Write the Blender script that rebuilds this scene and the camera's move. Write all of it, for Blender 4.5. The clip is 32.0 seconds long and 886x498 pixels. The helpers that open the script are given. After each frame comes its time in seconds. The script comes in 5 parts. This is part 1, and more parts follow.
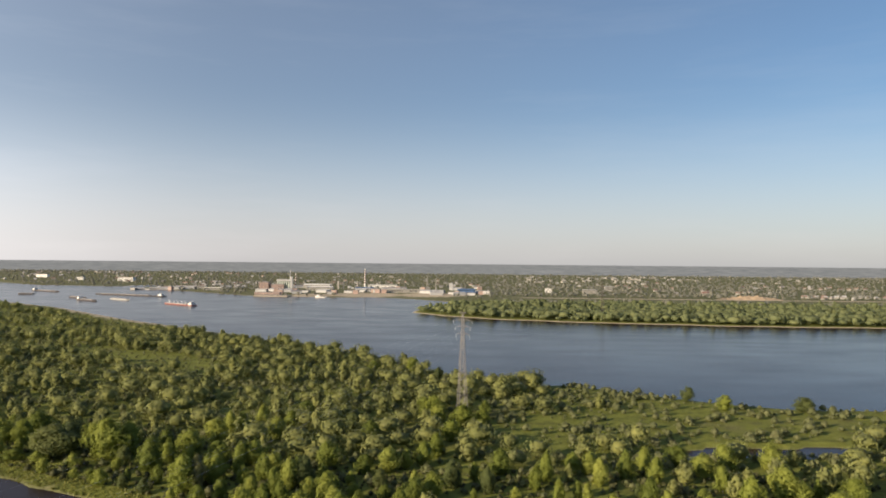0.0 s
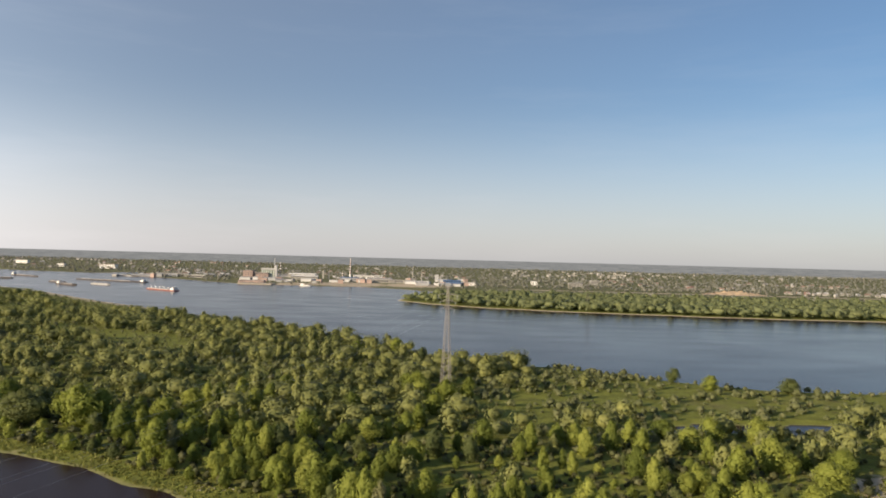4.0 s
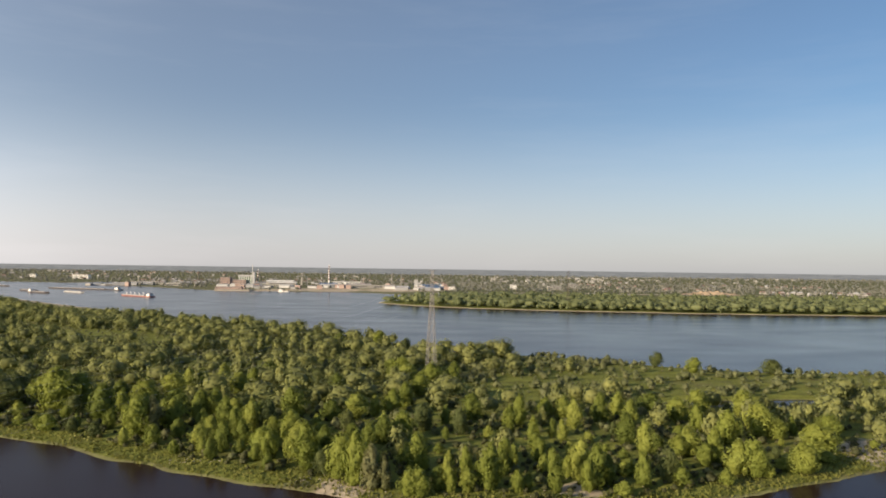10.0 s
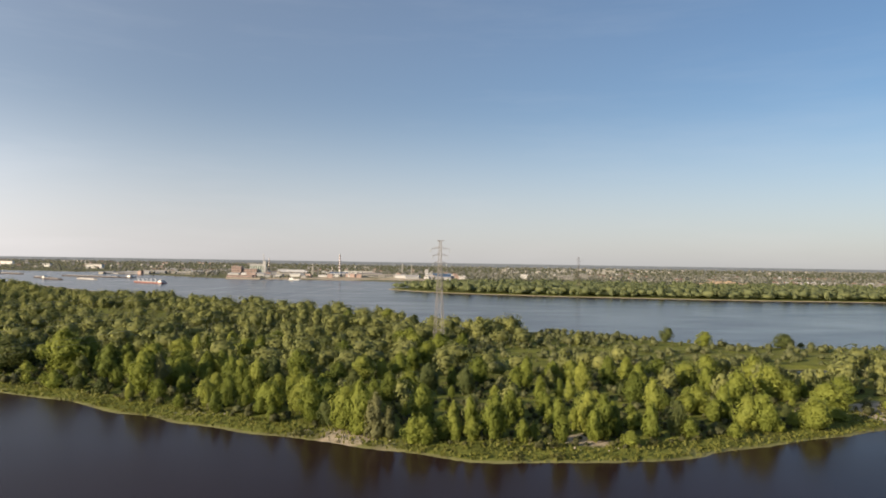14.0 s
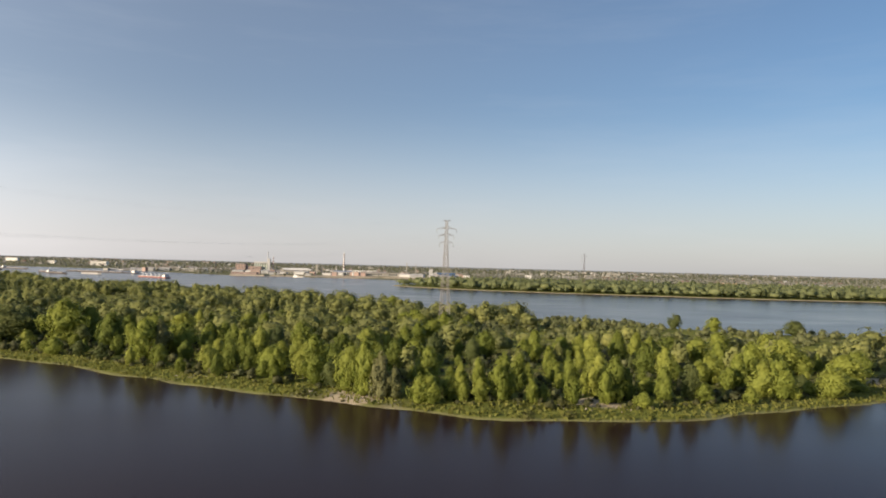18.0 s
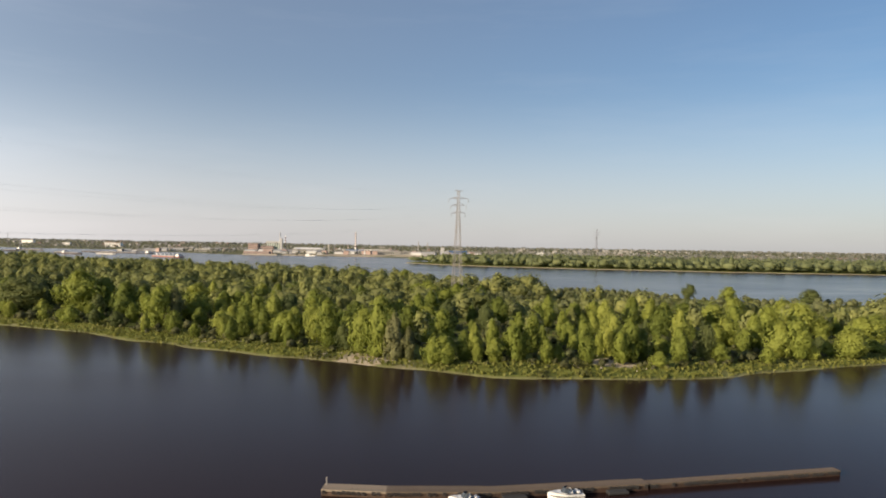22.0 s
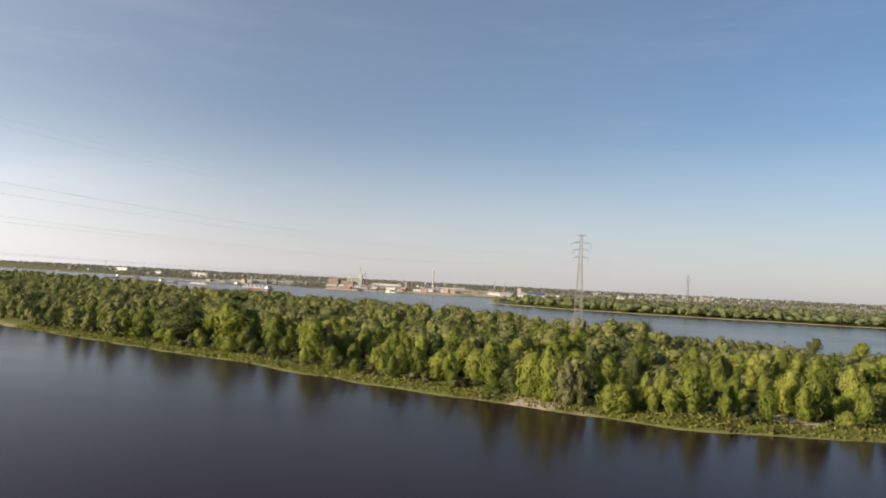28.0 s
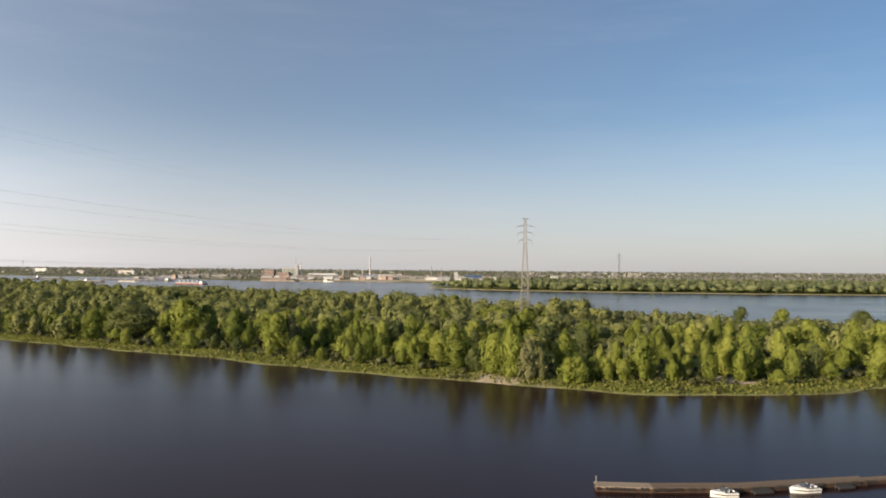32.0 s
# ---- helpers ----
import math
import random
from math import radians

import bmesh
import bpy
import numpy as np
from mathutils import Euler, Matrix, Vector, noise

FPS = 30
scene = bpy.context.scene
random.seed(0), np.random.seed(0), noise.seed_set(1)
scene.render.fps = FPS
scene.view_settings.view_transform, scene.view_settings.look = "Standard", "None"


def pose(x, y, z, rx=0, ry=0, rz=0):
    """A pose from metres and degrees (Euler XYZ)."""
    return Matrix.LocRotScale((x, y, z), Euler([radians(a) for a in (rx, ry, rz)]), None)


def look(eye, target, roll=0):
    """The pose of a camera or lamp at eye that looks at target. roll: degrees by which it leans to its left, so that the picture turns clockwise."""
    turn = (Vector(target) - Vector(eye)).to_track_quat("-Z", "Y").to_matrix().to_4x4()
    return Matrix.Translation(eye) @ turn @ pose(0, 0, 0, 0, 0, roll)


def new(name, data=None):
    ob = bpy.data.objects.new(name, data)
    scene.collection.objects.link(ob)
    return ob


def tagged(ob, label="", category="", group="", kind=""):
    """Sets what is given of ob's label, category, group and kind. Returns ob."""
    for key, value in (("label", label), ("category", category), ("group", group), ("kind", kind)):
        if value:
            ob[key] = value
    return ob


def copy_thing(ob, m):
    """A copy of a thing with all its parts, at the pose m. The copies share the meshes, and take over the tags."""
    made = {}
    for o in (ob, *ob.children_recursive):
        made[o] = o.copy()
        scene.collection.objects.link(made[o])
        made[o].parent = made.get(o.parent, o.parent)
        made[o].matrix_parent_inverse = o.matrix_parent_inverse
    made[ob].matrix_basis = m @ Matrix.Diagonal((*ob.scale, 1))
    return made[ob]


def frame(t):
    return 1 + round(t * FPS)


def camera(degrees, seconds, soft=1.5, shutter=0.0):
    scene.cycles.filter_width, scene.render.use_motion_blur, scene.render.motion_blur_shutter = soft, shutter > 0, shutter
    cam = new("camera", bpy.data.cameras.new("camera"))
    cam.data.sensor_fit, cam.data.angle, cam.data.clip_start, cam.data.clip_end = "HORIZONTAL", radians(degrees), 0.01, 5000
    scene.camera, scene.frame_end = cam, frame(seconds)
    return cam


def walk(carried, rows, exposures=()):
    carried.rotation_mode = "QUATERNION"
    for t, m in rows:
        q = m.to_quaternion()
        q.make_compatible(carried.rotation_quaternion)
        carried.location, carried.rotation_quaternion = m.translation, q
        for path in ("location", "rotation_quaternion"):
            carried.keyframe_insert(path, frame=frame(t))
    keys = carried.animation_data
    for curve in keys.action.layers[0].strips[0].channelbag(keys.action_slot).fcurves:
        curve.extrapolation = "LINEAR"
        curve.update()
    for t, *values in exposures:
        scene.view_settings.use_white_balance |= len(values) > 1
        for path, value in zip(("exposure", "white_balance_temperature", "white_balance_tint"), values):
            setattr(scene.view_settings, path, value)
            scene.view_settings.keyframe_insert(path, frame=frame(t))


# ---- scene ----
# The flight: seconds, place in metres, turn in degrees.
PATH = [
    (0, 1.47, -2.59, 106.50, 91.220, -0.547, 2.396),
    (0.5, 1.59, -1.90, 104.81, 91.143, -0.606, 3.910),
    (1, 1.67, -1.07, 103.25, 90.974, -0.721, 4.535),
    (1.5, 1.83, -0.12, 101.52, 90.889, -0.693, 2.962),
    (2, 2.10, 0.94, 99.63, 90.808, -0.687, 3.476),
    (2.5, 2.36, 2.09, 97.62, 90.754, -0.883, 4.569),
    (3, 2.37, 3.31, 95.69, 90.721, -1.003, 3.146),
    (3.5, 2.28, 4.56, 93.80, 90.756, -1.270, 2.084),
    (5.5, -0.32, 10.04, 86.43, 91.269, -1.657, -0.505),
    (6, -0.49, 9.88, 85.24, 91.396, -1.855, 0.059),
    (6.5, -0.80, 9.70, 83.98, 91.529, -1.793, -0.437),
    (7, -1.16, 9.46, 82.76, 91.634, -1.750, -1.030),
    (7.5, -1.44, 9.08, 81.55, 91.705, -1.621, -0.538),
    (8, -1.52, 8.58, 80.34, 91.726, -1.474, -0.769),
    (8.5, -1.37, 8.16, 79.21, 91.715, -1.615, 2.193),
    (9, -1.25, 8.04, 78.03, 91.582, -1.286, 4.659),
    (9.5, -1.54, 8.19, 76.43, 91.561, -0.817, 0.812),
    (10, -1.77, 8.47, 74.51, 91.676, -0.766, -0.612),
    (10.5, -1.82, 8.75, 72.43, 91.700, -1.020, -0.022),
    (11, -1.58, 8.96, 70.36, 91.703, -0.993, -0.229),
    (11.5, -1.05, 9.00, 68.46, 91.608, -0.862, -0.223),
    (12, -0.25, 8.90, 66.74, 91.481, -0.938, 1.822),
    (12.5, 0.52, 8.93, 64.93, 91.338, -0.920, 4.361),
    (13, 0.77, 9.33, 63.04, 91.280, -0.857, 3.104),
    (13.5, 0.70, 10.08, 61.08, 91.198, -0.992, 1.931),
    (14, 0.47, 11.14, 59.26, 91.142, -0.909, 0.316),
    (14.5, 0.26, 12.26, 57.48, 91.085, -1.010, 0.878),
    (16.5, -0.10, 15.48, 49.57, 91.198, -1.385, -0.421),
    (17, -0.28, 16.20, 47.67, 91.256, -1.523, -0.009),
    (17.5, -0.44, 16.78, 45.67, 91.366, -1.578, 0.911),
    (18, -0.75, 17.23, 43.85, 91.465, -1.483, 0.650),
    (18.5, -0.97, 17.49, 42.20, 91.548, -1.411, -0.350),
    (19, -1.16, 17.26, 40.63, 91.670, -1.190, -1.901),
    (19.5, -1.02, 16.45, 39.22, 91.925, -1.399, 3.501),
    (20, -0.67, 15.64, 38.18, 92.435, -1.774, 7.193),
    (20.5, -0.43, 15.24, 37.80, 92.569, -1.256, 5.155),
    (21, -0.50, 15.69, 37.73, 91.580, -1.076, 4.120),
    (21.5, -0.60, 17.06, 37.72, 90.453, -0.701, 2.620),
    (22, -1.13, 18.98, 37.71, 89.742, -1.003, 1.616),
    (22.5, -2.28, 21.15, 37.50, 89.443, -1.954, 3.808),
    (23, -4.03, 23.28, 37.40, 89.029, -2.983, 9.372),
    (23.5, -6.36, 24.59, 37.40, 89.308, -3.999, 10.827),
    (24, -9.14, 24.86, 37.17, 90.105, -4.799, 10.181),
    (24.5, -12.19, 24.33, 37.12, 90.660, -5.663, 11.917),
    (25, -15.55, 23.31, 37.11, 91.181, -6.294, 12.924),
    (25.5, -19.20, 22.05, 37.03, 91.720, -6.595, 13.171),
    (27.5, -33.44, 13.15, 38.14, 92.913, -4.022, 7.411),
    (28, -35.43, 11.40, 38.32, 92.842, -2.943, 7.315),
    (28.5, -37.19, 9.67, 38.44, 92.833, -2.097, 7.647),
    (29, -38.58, 7.97, 38.51, 92.789, -1.025, 4.747),
    (29.5, -39.47, 6.22, 38.58, 93.076, -0.530, 6.134),
    (30, -40.51, 4.49, 38.65, 93.449, -0.340, 4.964),
    (30.5, -41.76, 2.85, 39.02, 93.126, -1.173, 4.575),
    (31, -42.86, 1.41, 39.21, 92.607, -1.390, 5.428),
    (31.5, -43.85, 0.20, 39.05, 92.155, -1.278, 7.246),
    (32, -44.91, -0.77, 38.46, 91.784, -0.456, 1.779),
]
cam = camera(66.26, 32.0, soft=1.8)
EXPOSURES = [(0, 0.67), (20, 0.67), (21, 0.54), (22, 0.66), (23, 0.74), (24, 0.48), (25, 0.34), (26, 0.38), (27.5, 0.62), (28, 0.67), (32, 0.67)]
walk(cam, [(t, pose(*row)) for t, *row in PATH], EXPOSURES)

# ---- sky, sun, exposure ----
SUN_AZ, SUN_EL = radians(-124), radians(15.5)  # azimuth from +y, clockwise
world = bpy.data.worlds.new("sky")
scene.world = world
world.use_nodes = True
wn, wl = world.node_tree.nodes, world.node_tree.links
wn.clear()
sky = wn.new("ShaderNodeTexSky")
sky.sky_type, sky.sun_disc = "NISHITA", False
sky.sun_elevation, sky.sun_rotation = SUN_EL, SUN_AZ
sky.air_density, sky.dust_density, sky.ozone_density, sky.altitude = 1.0, 1.3, 3.5, 100
wcoord = wn.new("ShaderNodeTexCoord")
wsep = wn.new("ShaderNodeSeparateXYZ")
wstep = wn.new("ShaderNodeMapRange")
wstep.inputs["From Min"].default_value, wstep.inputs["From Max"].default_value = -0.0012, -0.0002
far_land = wn.new("ShaderNodeMix")
far_land.data_type = "RGBA"
wback = wn.new("ShaderNodeBackground")
wback.inputs["Strength"].default_value = 0.076
wout = wn.new("ShaderNodeOutputWorld")
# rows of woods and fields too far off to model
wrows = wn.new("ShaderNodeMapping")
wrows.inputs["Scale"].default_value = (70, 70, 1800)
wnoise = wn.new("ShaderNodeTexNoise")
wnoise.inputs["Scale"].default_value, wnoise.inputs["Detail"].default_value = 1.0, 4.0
# self-lit land tones with the distance haze painted into the colour
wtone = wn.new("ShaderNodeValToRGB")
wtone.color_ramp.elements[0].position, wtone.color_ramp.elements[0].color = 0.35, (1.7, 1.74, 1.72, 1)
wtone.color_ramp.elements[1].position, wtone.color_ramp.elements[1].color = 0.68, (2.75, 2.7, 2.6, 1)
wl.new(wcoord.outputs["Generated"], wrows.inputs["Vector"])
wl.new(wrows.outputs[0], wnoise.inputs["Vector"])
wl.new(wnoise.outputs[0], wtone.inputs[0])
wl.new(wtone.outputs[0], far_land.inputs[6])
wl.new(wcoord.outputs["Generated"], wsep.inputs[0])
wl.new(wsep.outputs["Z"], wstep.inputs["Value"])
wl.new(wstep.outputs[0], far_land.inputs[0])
# a pale haze over the clear sky, thickest at the horizon
wflat = wn.new("ShaderNodeMapRange")
wflat.interpolation_type = "SMOOTHERSTEP"
wflat.inputs["From Min"].default_value, wflat.inputs["From Max"].default_value = -0.01, 0.27
wflat.inputs["To Min"].default_value, wflat.inputs["To Max"].default_value = 0.66, 0.12
whaze = wn.new("ShaderNodeMix")
whaze.data_type = "RGBA"
wl.new(wsep.outputs["Z"], wflat.inputs["Value"])
wside = wn.new("ShaderNodeMath")
wside.operation, wside.use_clamp = "MULTIPLY_ADD", True
wside.inputs[1].default_value = -0.18
wl.new(wsep.outputs["X"], wside.inputs[0])
wl.new(wflat.outputs[0], wside.inputs[2])
wstreak = wn.new("ShaderNodeMapping")
wstreak.inputs["Scale"].default_value, wstreak.inputs["Rotation"].default_value = (1.6, 1.6, 11), (0.0, 0.12, 0.0)
wcirrus = wn.new("ShaderNodeTexNoise")
wcirrus.inputs["Scale"].default_value, wcirrus.inputs["Detail"].default_value, wcirrus.inputs["Roughness"].default_value = 1.7, 5.0, 0.6
wthin = wn.new("ShaderNodeMapRange")
wthin.inputs["From Min"].default_value, wthin.inputs["From Max"].default_value = 0.5, 0.78
wthin.inputs["To Max"].default_value = 0.07
wsum = wn.new("ShaderNodeMath")
wsum.operation, wsum.use_clamp = "ADD", True
wl.new(wcoord.outputs["Generated"], wstreak.inputs["Vector"])
wl.new(wstreak.outputs[0], wcirrus.inputs["Vector"])
wl.new(wcirrus.outputs[0], wthin.inputs["Value"])
wl.new(wthin.outputs[0], wsum.inputs[0])
wl.new(wside.outputs[0], wsum.inputs[1])
wl.new(wsum.outputs[0], whaze.inputs[0])
# the haze glows towards the sun's side
wglow = wn.new("ShaderNodeMapRange")
wglow.interpolation_type = "SMOOTHSTEP"
wglow.inputs["From Min"].default_value, wglow.inputs["From Max"].default_value = -0.3, -0.9
wglow.inputs["To Min"].default_value, wglow.inputs["To Max"].default_value = 1.0, 1.65
wl.new(wsep.outputs["X"], wglow.inputs["Value"])
wpale = wn.new("ShaderNodeVectorMath")
wpale.operation = "SCALE"
wwarm = wn.new("ShaderNodeMapRange")
wwarm.interpolation_type = "SMOOTHSTEP"
wwarm.inputs["From Min"].default_value, wwarm.inputs["From Max"].default_value = 0.0, 0.16
wtint = wn.new("ShaderNodeMix")
wtint.data_type = "RGBA"
wtint.inputs[6].default_value, wtint.inputs[7].default_value = (6.45, 6.15, 6.15, 1), (6.0, 6.15, 6.6, 1)
wl.new(wsep.outputs["Z"], wwarm.inputs["Value"])
wl.new(wwarm.outputs[0], wtint.inputs[0])
wl.new(wtint.outputs[2], wpale.inputs[0])
wl.new(wglow.outputs[0], wpale.inputs["Scale"])
wl.new(wpale.outputs[0], whaze.inputs[7])
wl.new(sky.outputs[0], whaze.inputs[6])
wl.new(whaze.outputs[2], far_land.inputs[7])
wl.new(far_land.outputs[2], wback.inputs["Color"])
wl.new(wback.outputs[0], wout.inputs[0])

sun = new("sun", bpy.data.lights.new("sun", "SUN"))
sun.data.energy, sun.data.angle, sun.data.color = 5.0, radians(0.6), (1.0, 0.81, 0.58)
sun_from = Vector((math.sin(SUN_AZ) * math.cos(SUN_EL), math.cos(SUN_AZ) * math.cos(SUN_EL), math.sin(SUN_EL)))
sun.matrix_world = look(sun_from * 900 + Vector((0, 300, 0)), (0, 300, 0))


# ---- materials ----
def material(name, rough=0.8, metal=0.0):
    m = bpy.data.materials.new(name)
    m.use_nodes = True
    b = m.node_tree.nodes["Principled BSDF"]
    b.inputs["Roughness"].default_value, b.inputs["Metallic"].default_value = rough, metal
    return m, m.node_tree.nodes, m.node_tree.links, b


def noise_node(nodes, links, scale, detail=4.0, where="Object", rough=0.55, stretch=None):
    c = nodes.new("ShaderNodeTexCoord")
    n = nodes.new("ShaderNodeTexNoise")
    n.inputs["Scale"].default_value, n.inputs["Detail"].default_value, n.inputs["Roughness"].default_value = scale, detail, rough
    if stretch:
        s = nodes.new("ShaderNodeMapping")
        s.inputs["Scale"].default_value = stretch
        links.new(c.outputs[where], s.inputs["Vector"])
        links.new(s.outputs[0], n.inputs["Vector"])
    else:
        links.new(c.outputs[where], n.inputs["Vector"])
    return n


def ramp(nodes, links, source, stops):
    r = nodes.new("ShaderNodeValToRGB")
    while len(r.color_ramp.elements) < len(stops):
        r.color_ramp.elements.new(0.5)
    for e, (p, c) in zip(r.color_ramp.elements, stops):
        e.position, e.color = p, (*c, 1)
    links.new(source, r.inputs[0])
    return r


def mixed(nodes, links, fac, a, b, kind="MIX"):
    x = nodes.new("ShaderNodeMix")
    x.data_type, x.blend_type = "RGBA", kind
    for n, v in ((0, fac), (6, a), (7, b)):
        if isinstance(v, (int, float)):
            x.inputs[n].default_value = v
        elif isinstance(v, tuple):
            x.inputs[n].default_value = (*v, 1)
        else:
            links.new(v, x.inputs[n])
    return x.outputs[2]


def plain(name, color, dark=0.75, scale=0.3, rough=0.75, metal=0.0, bump=0.0):
    """A painted or mineral surface with stains at two scales."""
    m, n, l, b = material(name, rough, metal)
    lo = tuple(c * dark for c in color)
    big = noise_node(n, l, scale)
    fine = noise_node(n, l, scale * 9, 6)
    r1 = ramp(n, l, big.outputs[0], [(0.35, lo), (0.65, color)])
    out = mixed(n, l, 0.35, r1.outputs[0], ramp(n, l, fine.outputs[0], [(0.3, lo), (0.7, color)]).outputs[0])
    l.new(out, b.inputs["Base Color"])
    if bump:
        bp = n.new("ShaderNodeBump")
        bp.inputs["Strength"].default_value = bump
        l.new(fine.outputs[0], bp.inputs["Height"])
        l.new(bp.outputs[0], b.inputs["Normal"])
    return m


def foliage(name, tones, through_light=0.45, rough=0.6):
    """Leaf clumps: each tree has its tone, each clump varies round it, light comes through."""
    m, n, l, b = material(name, rough)
    info, geo = n.new("ShaderNodeObjectInfo"), n.new("ShaderNodeNewGeometry")
    patch = noise_node(n, l, 0.045, 2, "Object")
    tree_tone = ramp(n, l, info.outputs["Random"], [(0.0, tones[0]), (0.5, tones[1]), (1.0, tones[2])])
    clump = ramp(n, l, geo.outputs["Random Per Island"], [(0.0, (0.92, 0.93, 0.9)), (0.6, (1, 1, 1)), (1.0, (1.07, 1.06, 1.03))])
    spot = ramp(n, l, patch.outputs[0], [(0.3, (0.8, 0.85, 0.85)), (0.7, (1.15, 1.1, 1.0))])
    c = mixed(n, l, 1.0, tree_tone.outputs[0], clump.outputs[0], "MULTIPLY")
    c = mixed(n, l, 1.0, c, spot.outputs[0], "MULTIPLY")
    l.new(c, b.inputs["Base Color"])
    b.inputs["Specular IOR Level"].default_value = 0.12
    t = n.new("ShaderNodeBsdfTranslucent")
    l.new(c, t.inputs["Color"])
    mx = n.new("ShaderNodeMixShader")
    mx.inputs[0].default_value = through_light
    l.new(b.outputs[0], mx.inputs[1])
    l.new(t.outputs[0], mx.inputs[2])
    l.new(mx.outputs[0], n["Material Output"].inputs["Surface"])
    return m


def foliage_stuff(name, tones, through_light=0.4):
    """Leaf clumps of woods joined in one mesh: the tone drifts from place to place."""
    m, n, l, b = material(name, 0.6)
    geo = n.new("ShaderNodeNewGeometry")
    patch = noise_node(n, l, 0.11, 3, "Object", 0.7)
    tone = ramp(n, l, patch.outputs[0], [(0.32, tones[0]), (0.5, tones[1]), (0.68, tones[2])])
    clump = ramp(n, l, geo.outputs["Random Per Island"], [(0.0, (0.84, 0.86, 0.82)), (0.6, (1, 1, 1)), (1.0, (1.14, 1.11, 1.04))])
    c = mixed(n, l, 1.0, tone.outputs[0], clump.outputs[0], "MULTIPLY")
    l.new(c, b.inputs["Base Color"])
    b.inputs["Specular IOR Level"].default_value = 0.12
    t = n.new("ShaderNodeBsdfTranslucent")
    l.new(c, t.inputs["Color"])
    mx = n.new("ShaderNodeMixShader")
    mx.inputs[0].default_value = through_light
    l.new(b.outputs[0], mx.inputs[1])
    l.new(t.outputs[0], mx.inputs[2])
    l.new(mx.outputs[0], n["Material Output"].inputs["Surface"])
    return m


def ground_material():
    m, n, l, b = material("meadow_and_sand", 0.95)
    b.inputs["Specular IOR Level"].default_value = 0.08
    geo = n.new("ShaderNodeNewGeometry")
    sep = n.new("ShaderNodeSeparateXYZ")
    l.new(geo.outputs["Position"], sep.inputs[0])
    big, mid, fine = noise_node(n, l, 0.016, 4), noise_node(n, l, 0.09, 5, rough=0.65), noise_node(n, l, 0.7, 6, rough=0.7)
    grass = ramp(n, l, mid.outputs[0], [(0.3, (0.098, 0.098, 0.032)), (0.48, (0.152, 0.168, 0.038)), (0.7, (0.205, 0.215, 0.05))])
    dry = ramp(n, l, fine.outputs[0], [(0.3, (0.09, 0.085, 0.045)), (0.7, (0.2, 0.175, 0.09))])
    where_dry = ramp(n, l, big.outputs[0], [(0.55, (0, 0, 0)), (0.7, (0.6, 0.6, 0.6))])
    c = mixed(n, l, where_dry.outputs[0], grass.outputs[0], dry.outputs[0])
    c = mixed(n, l, 0.5, c, ramp(n, l, fine.outputs[0], [(0.3, (0.6, 0.6, 0.55)), (0.65, (1.25, 1.25, 1.2))]).outputs[0], "MULTIPLY")
    sand = ramp(n, l, mid.outputs[0], [(0.3, (0.38, 0.31, 0.215)), (0.7, (0.54, 0.46, 0.34))])
    # sand lies low along the waterline, broken by grass
    low = n.new("ShaderNodeMapRange")
    low.inputs["From Min"].default_value, low.inputs["From Max"].default_value = 1.0, 0.45
    l.new(sep.outputs["Z"], low.inputs["Value"])
    far = n.new("ShaderNodeMapRange")
    far.inputs["From Min"].default_value, far.inputs["From Max"].default_value = 900, 1100
    l.new(sep.outputs["Y"], far.inputs["Value"])
    spots = ramp(n, l, big.outputs[0], [(0.56, (0.0, 0.0, 0.0)), (0.66, (0.8, 0.8, 0.8))])
    keep = n.new("ShaderNodeMath")
    keep.operation = "MAXIMUM"
    l.new(far.outputs[0], keep.inputs[0])
    l.new(spots.outputs[0], keep.inputs[1])
    rim = n.new("ShaderNodeMapRange")
    rim.inputs["From Min"].default_value, rim.inputs["From Max"].default_value = 0.35, 0.18
    rim.inputs["To Max"].default_value = 0.2
    l.new(sep.outputs["Z"], rim.inputs["Value"])
    keep2 = n.new("ShaderNodeMath")
    keep2.operation = "MAXIMUM"
    l.new(keep.outputs[0], keep2.inputs[0])
    l.new(rim.outputs[0], keep2.inputs[1])
    fac = n.new("ShaderNodeMath")
    fac.operation = "MULTIPLY"
    l.new(low.outputs[0], fac.inputs[0])
    l.new(keep2.outputs[0], fac.inputs[1])
    c = mixed(n, l, fac.outputs[0], c, sand.outputs[0])
    yard = n.new("ShaderNodeMapRange")
    yard.inputs["From Min"].default_value, yard.inputs["From Max"].default_value = 1750, 1950
    yard.inputs["To Max"].default_value = 0.75
    l.new(sep.outputs["Y"], yard.inputs["Value"])
    bare = ramp(n, l, mid.outputs[0], [(0.3, (0.10, 0.108, 0.065)), (0.5, (0.135, 0.14, 0.085)), (0.7, (0.22, 0.19, 0.135))])
    c = mixed(n, l, yard.outputs[0], c, bare.outputs[0])
    track = n.new("ShaderNodeMath")
    track.operation, track.inputs[1].default_value = "SUBTRACT", 2072
    l.new(sep.outputs["Y"], track.inputs[0])
    off = n.new("ShaderNodeMath")
    off.operation = "ABSOLUTE"
    l.new(track.outputs[0], off.inputs[0])
    on_track = n.new("ShaderNodeMapRange")
    on_track.inputs["From Min"].default_value, on_track.inputs["From Max"].default_value = 26, 16
    l.new(off.outputs[0], on_track.inputs["Value"])
    east = n.new("ShaderNodeMapRange")
    east.inputs["From Min"].default_value, east.inputs["From Max"].default_value = 120, 200
    l.new(sep.outputs["X"], east.inputs["Value"])
    both = n.new("ShaderNodeMath")
    both.operation = "MULTIPLY"
    l.new(on_track.outputs[0], both.inputs[0])
    l.new(east.outputs[0], both.inputs[1])
    c = mixed(n, l, both.outputs[0], c, sand.outputs[0])
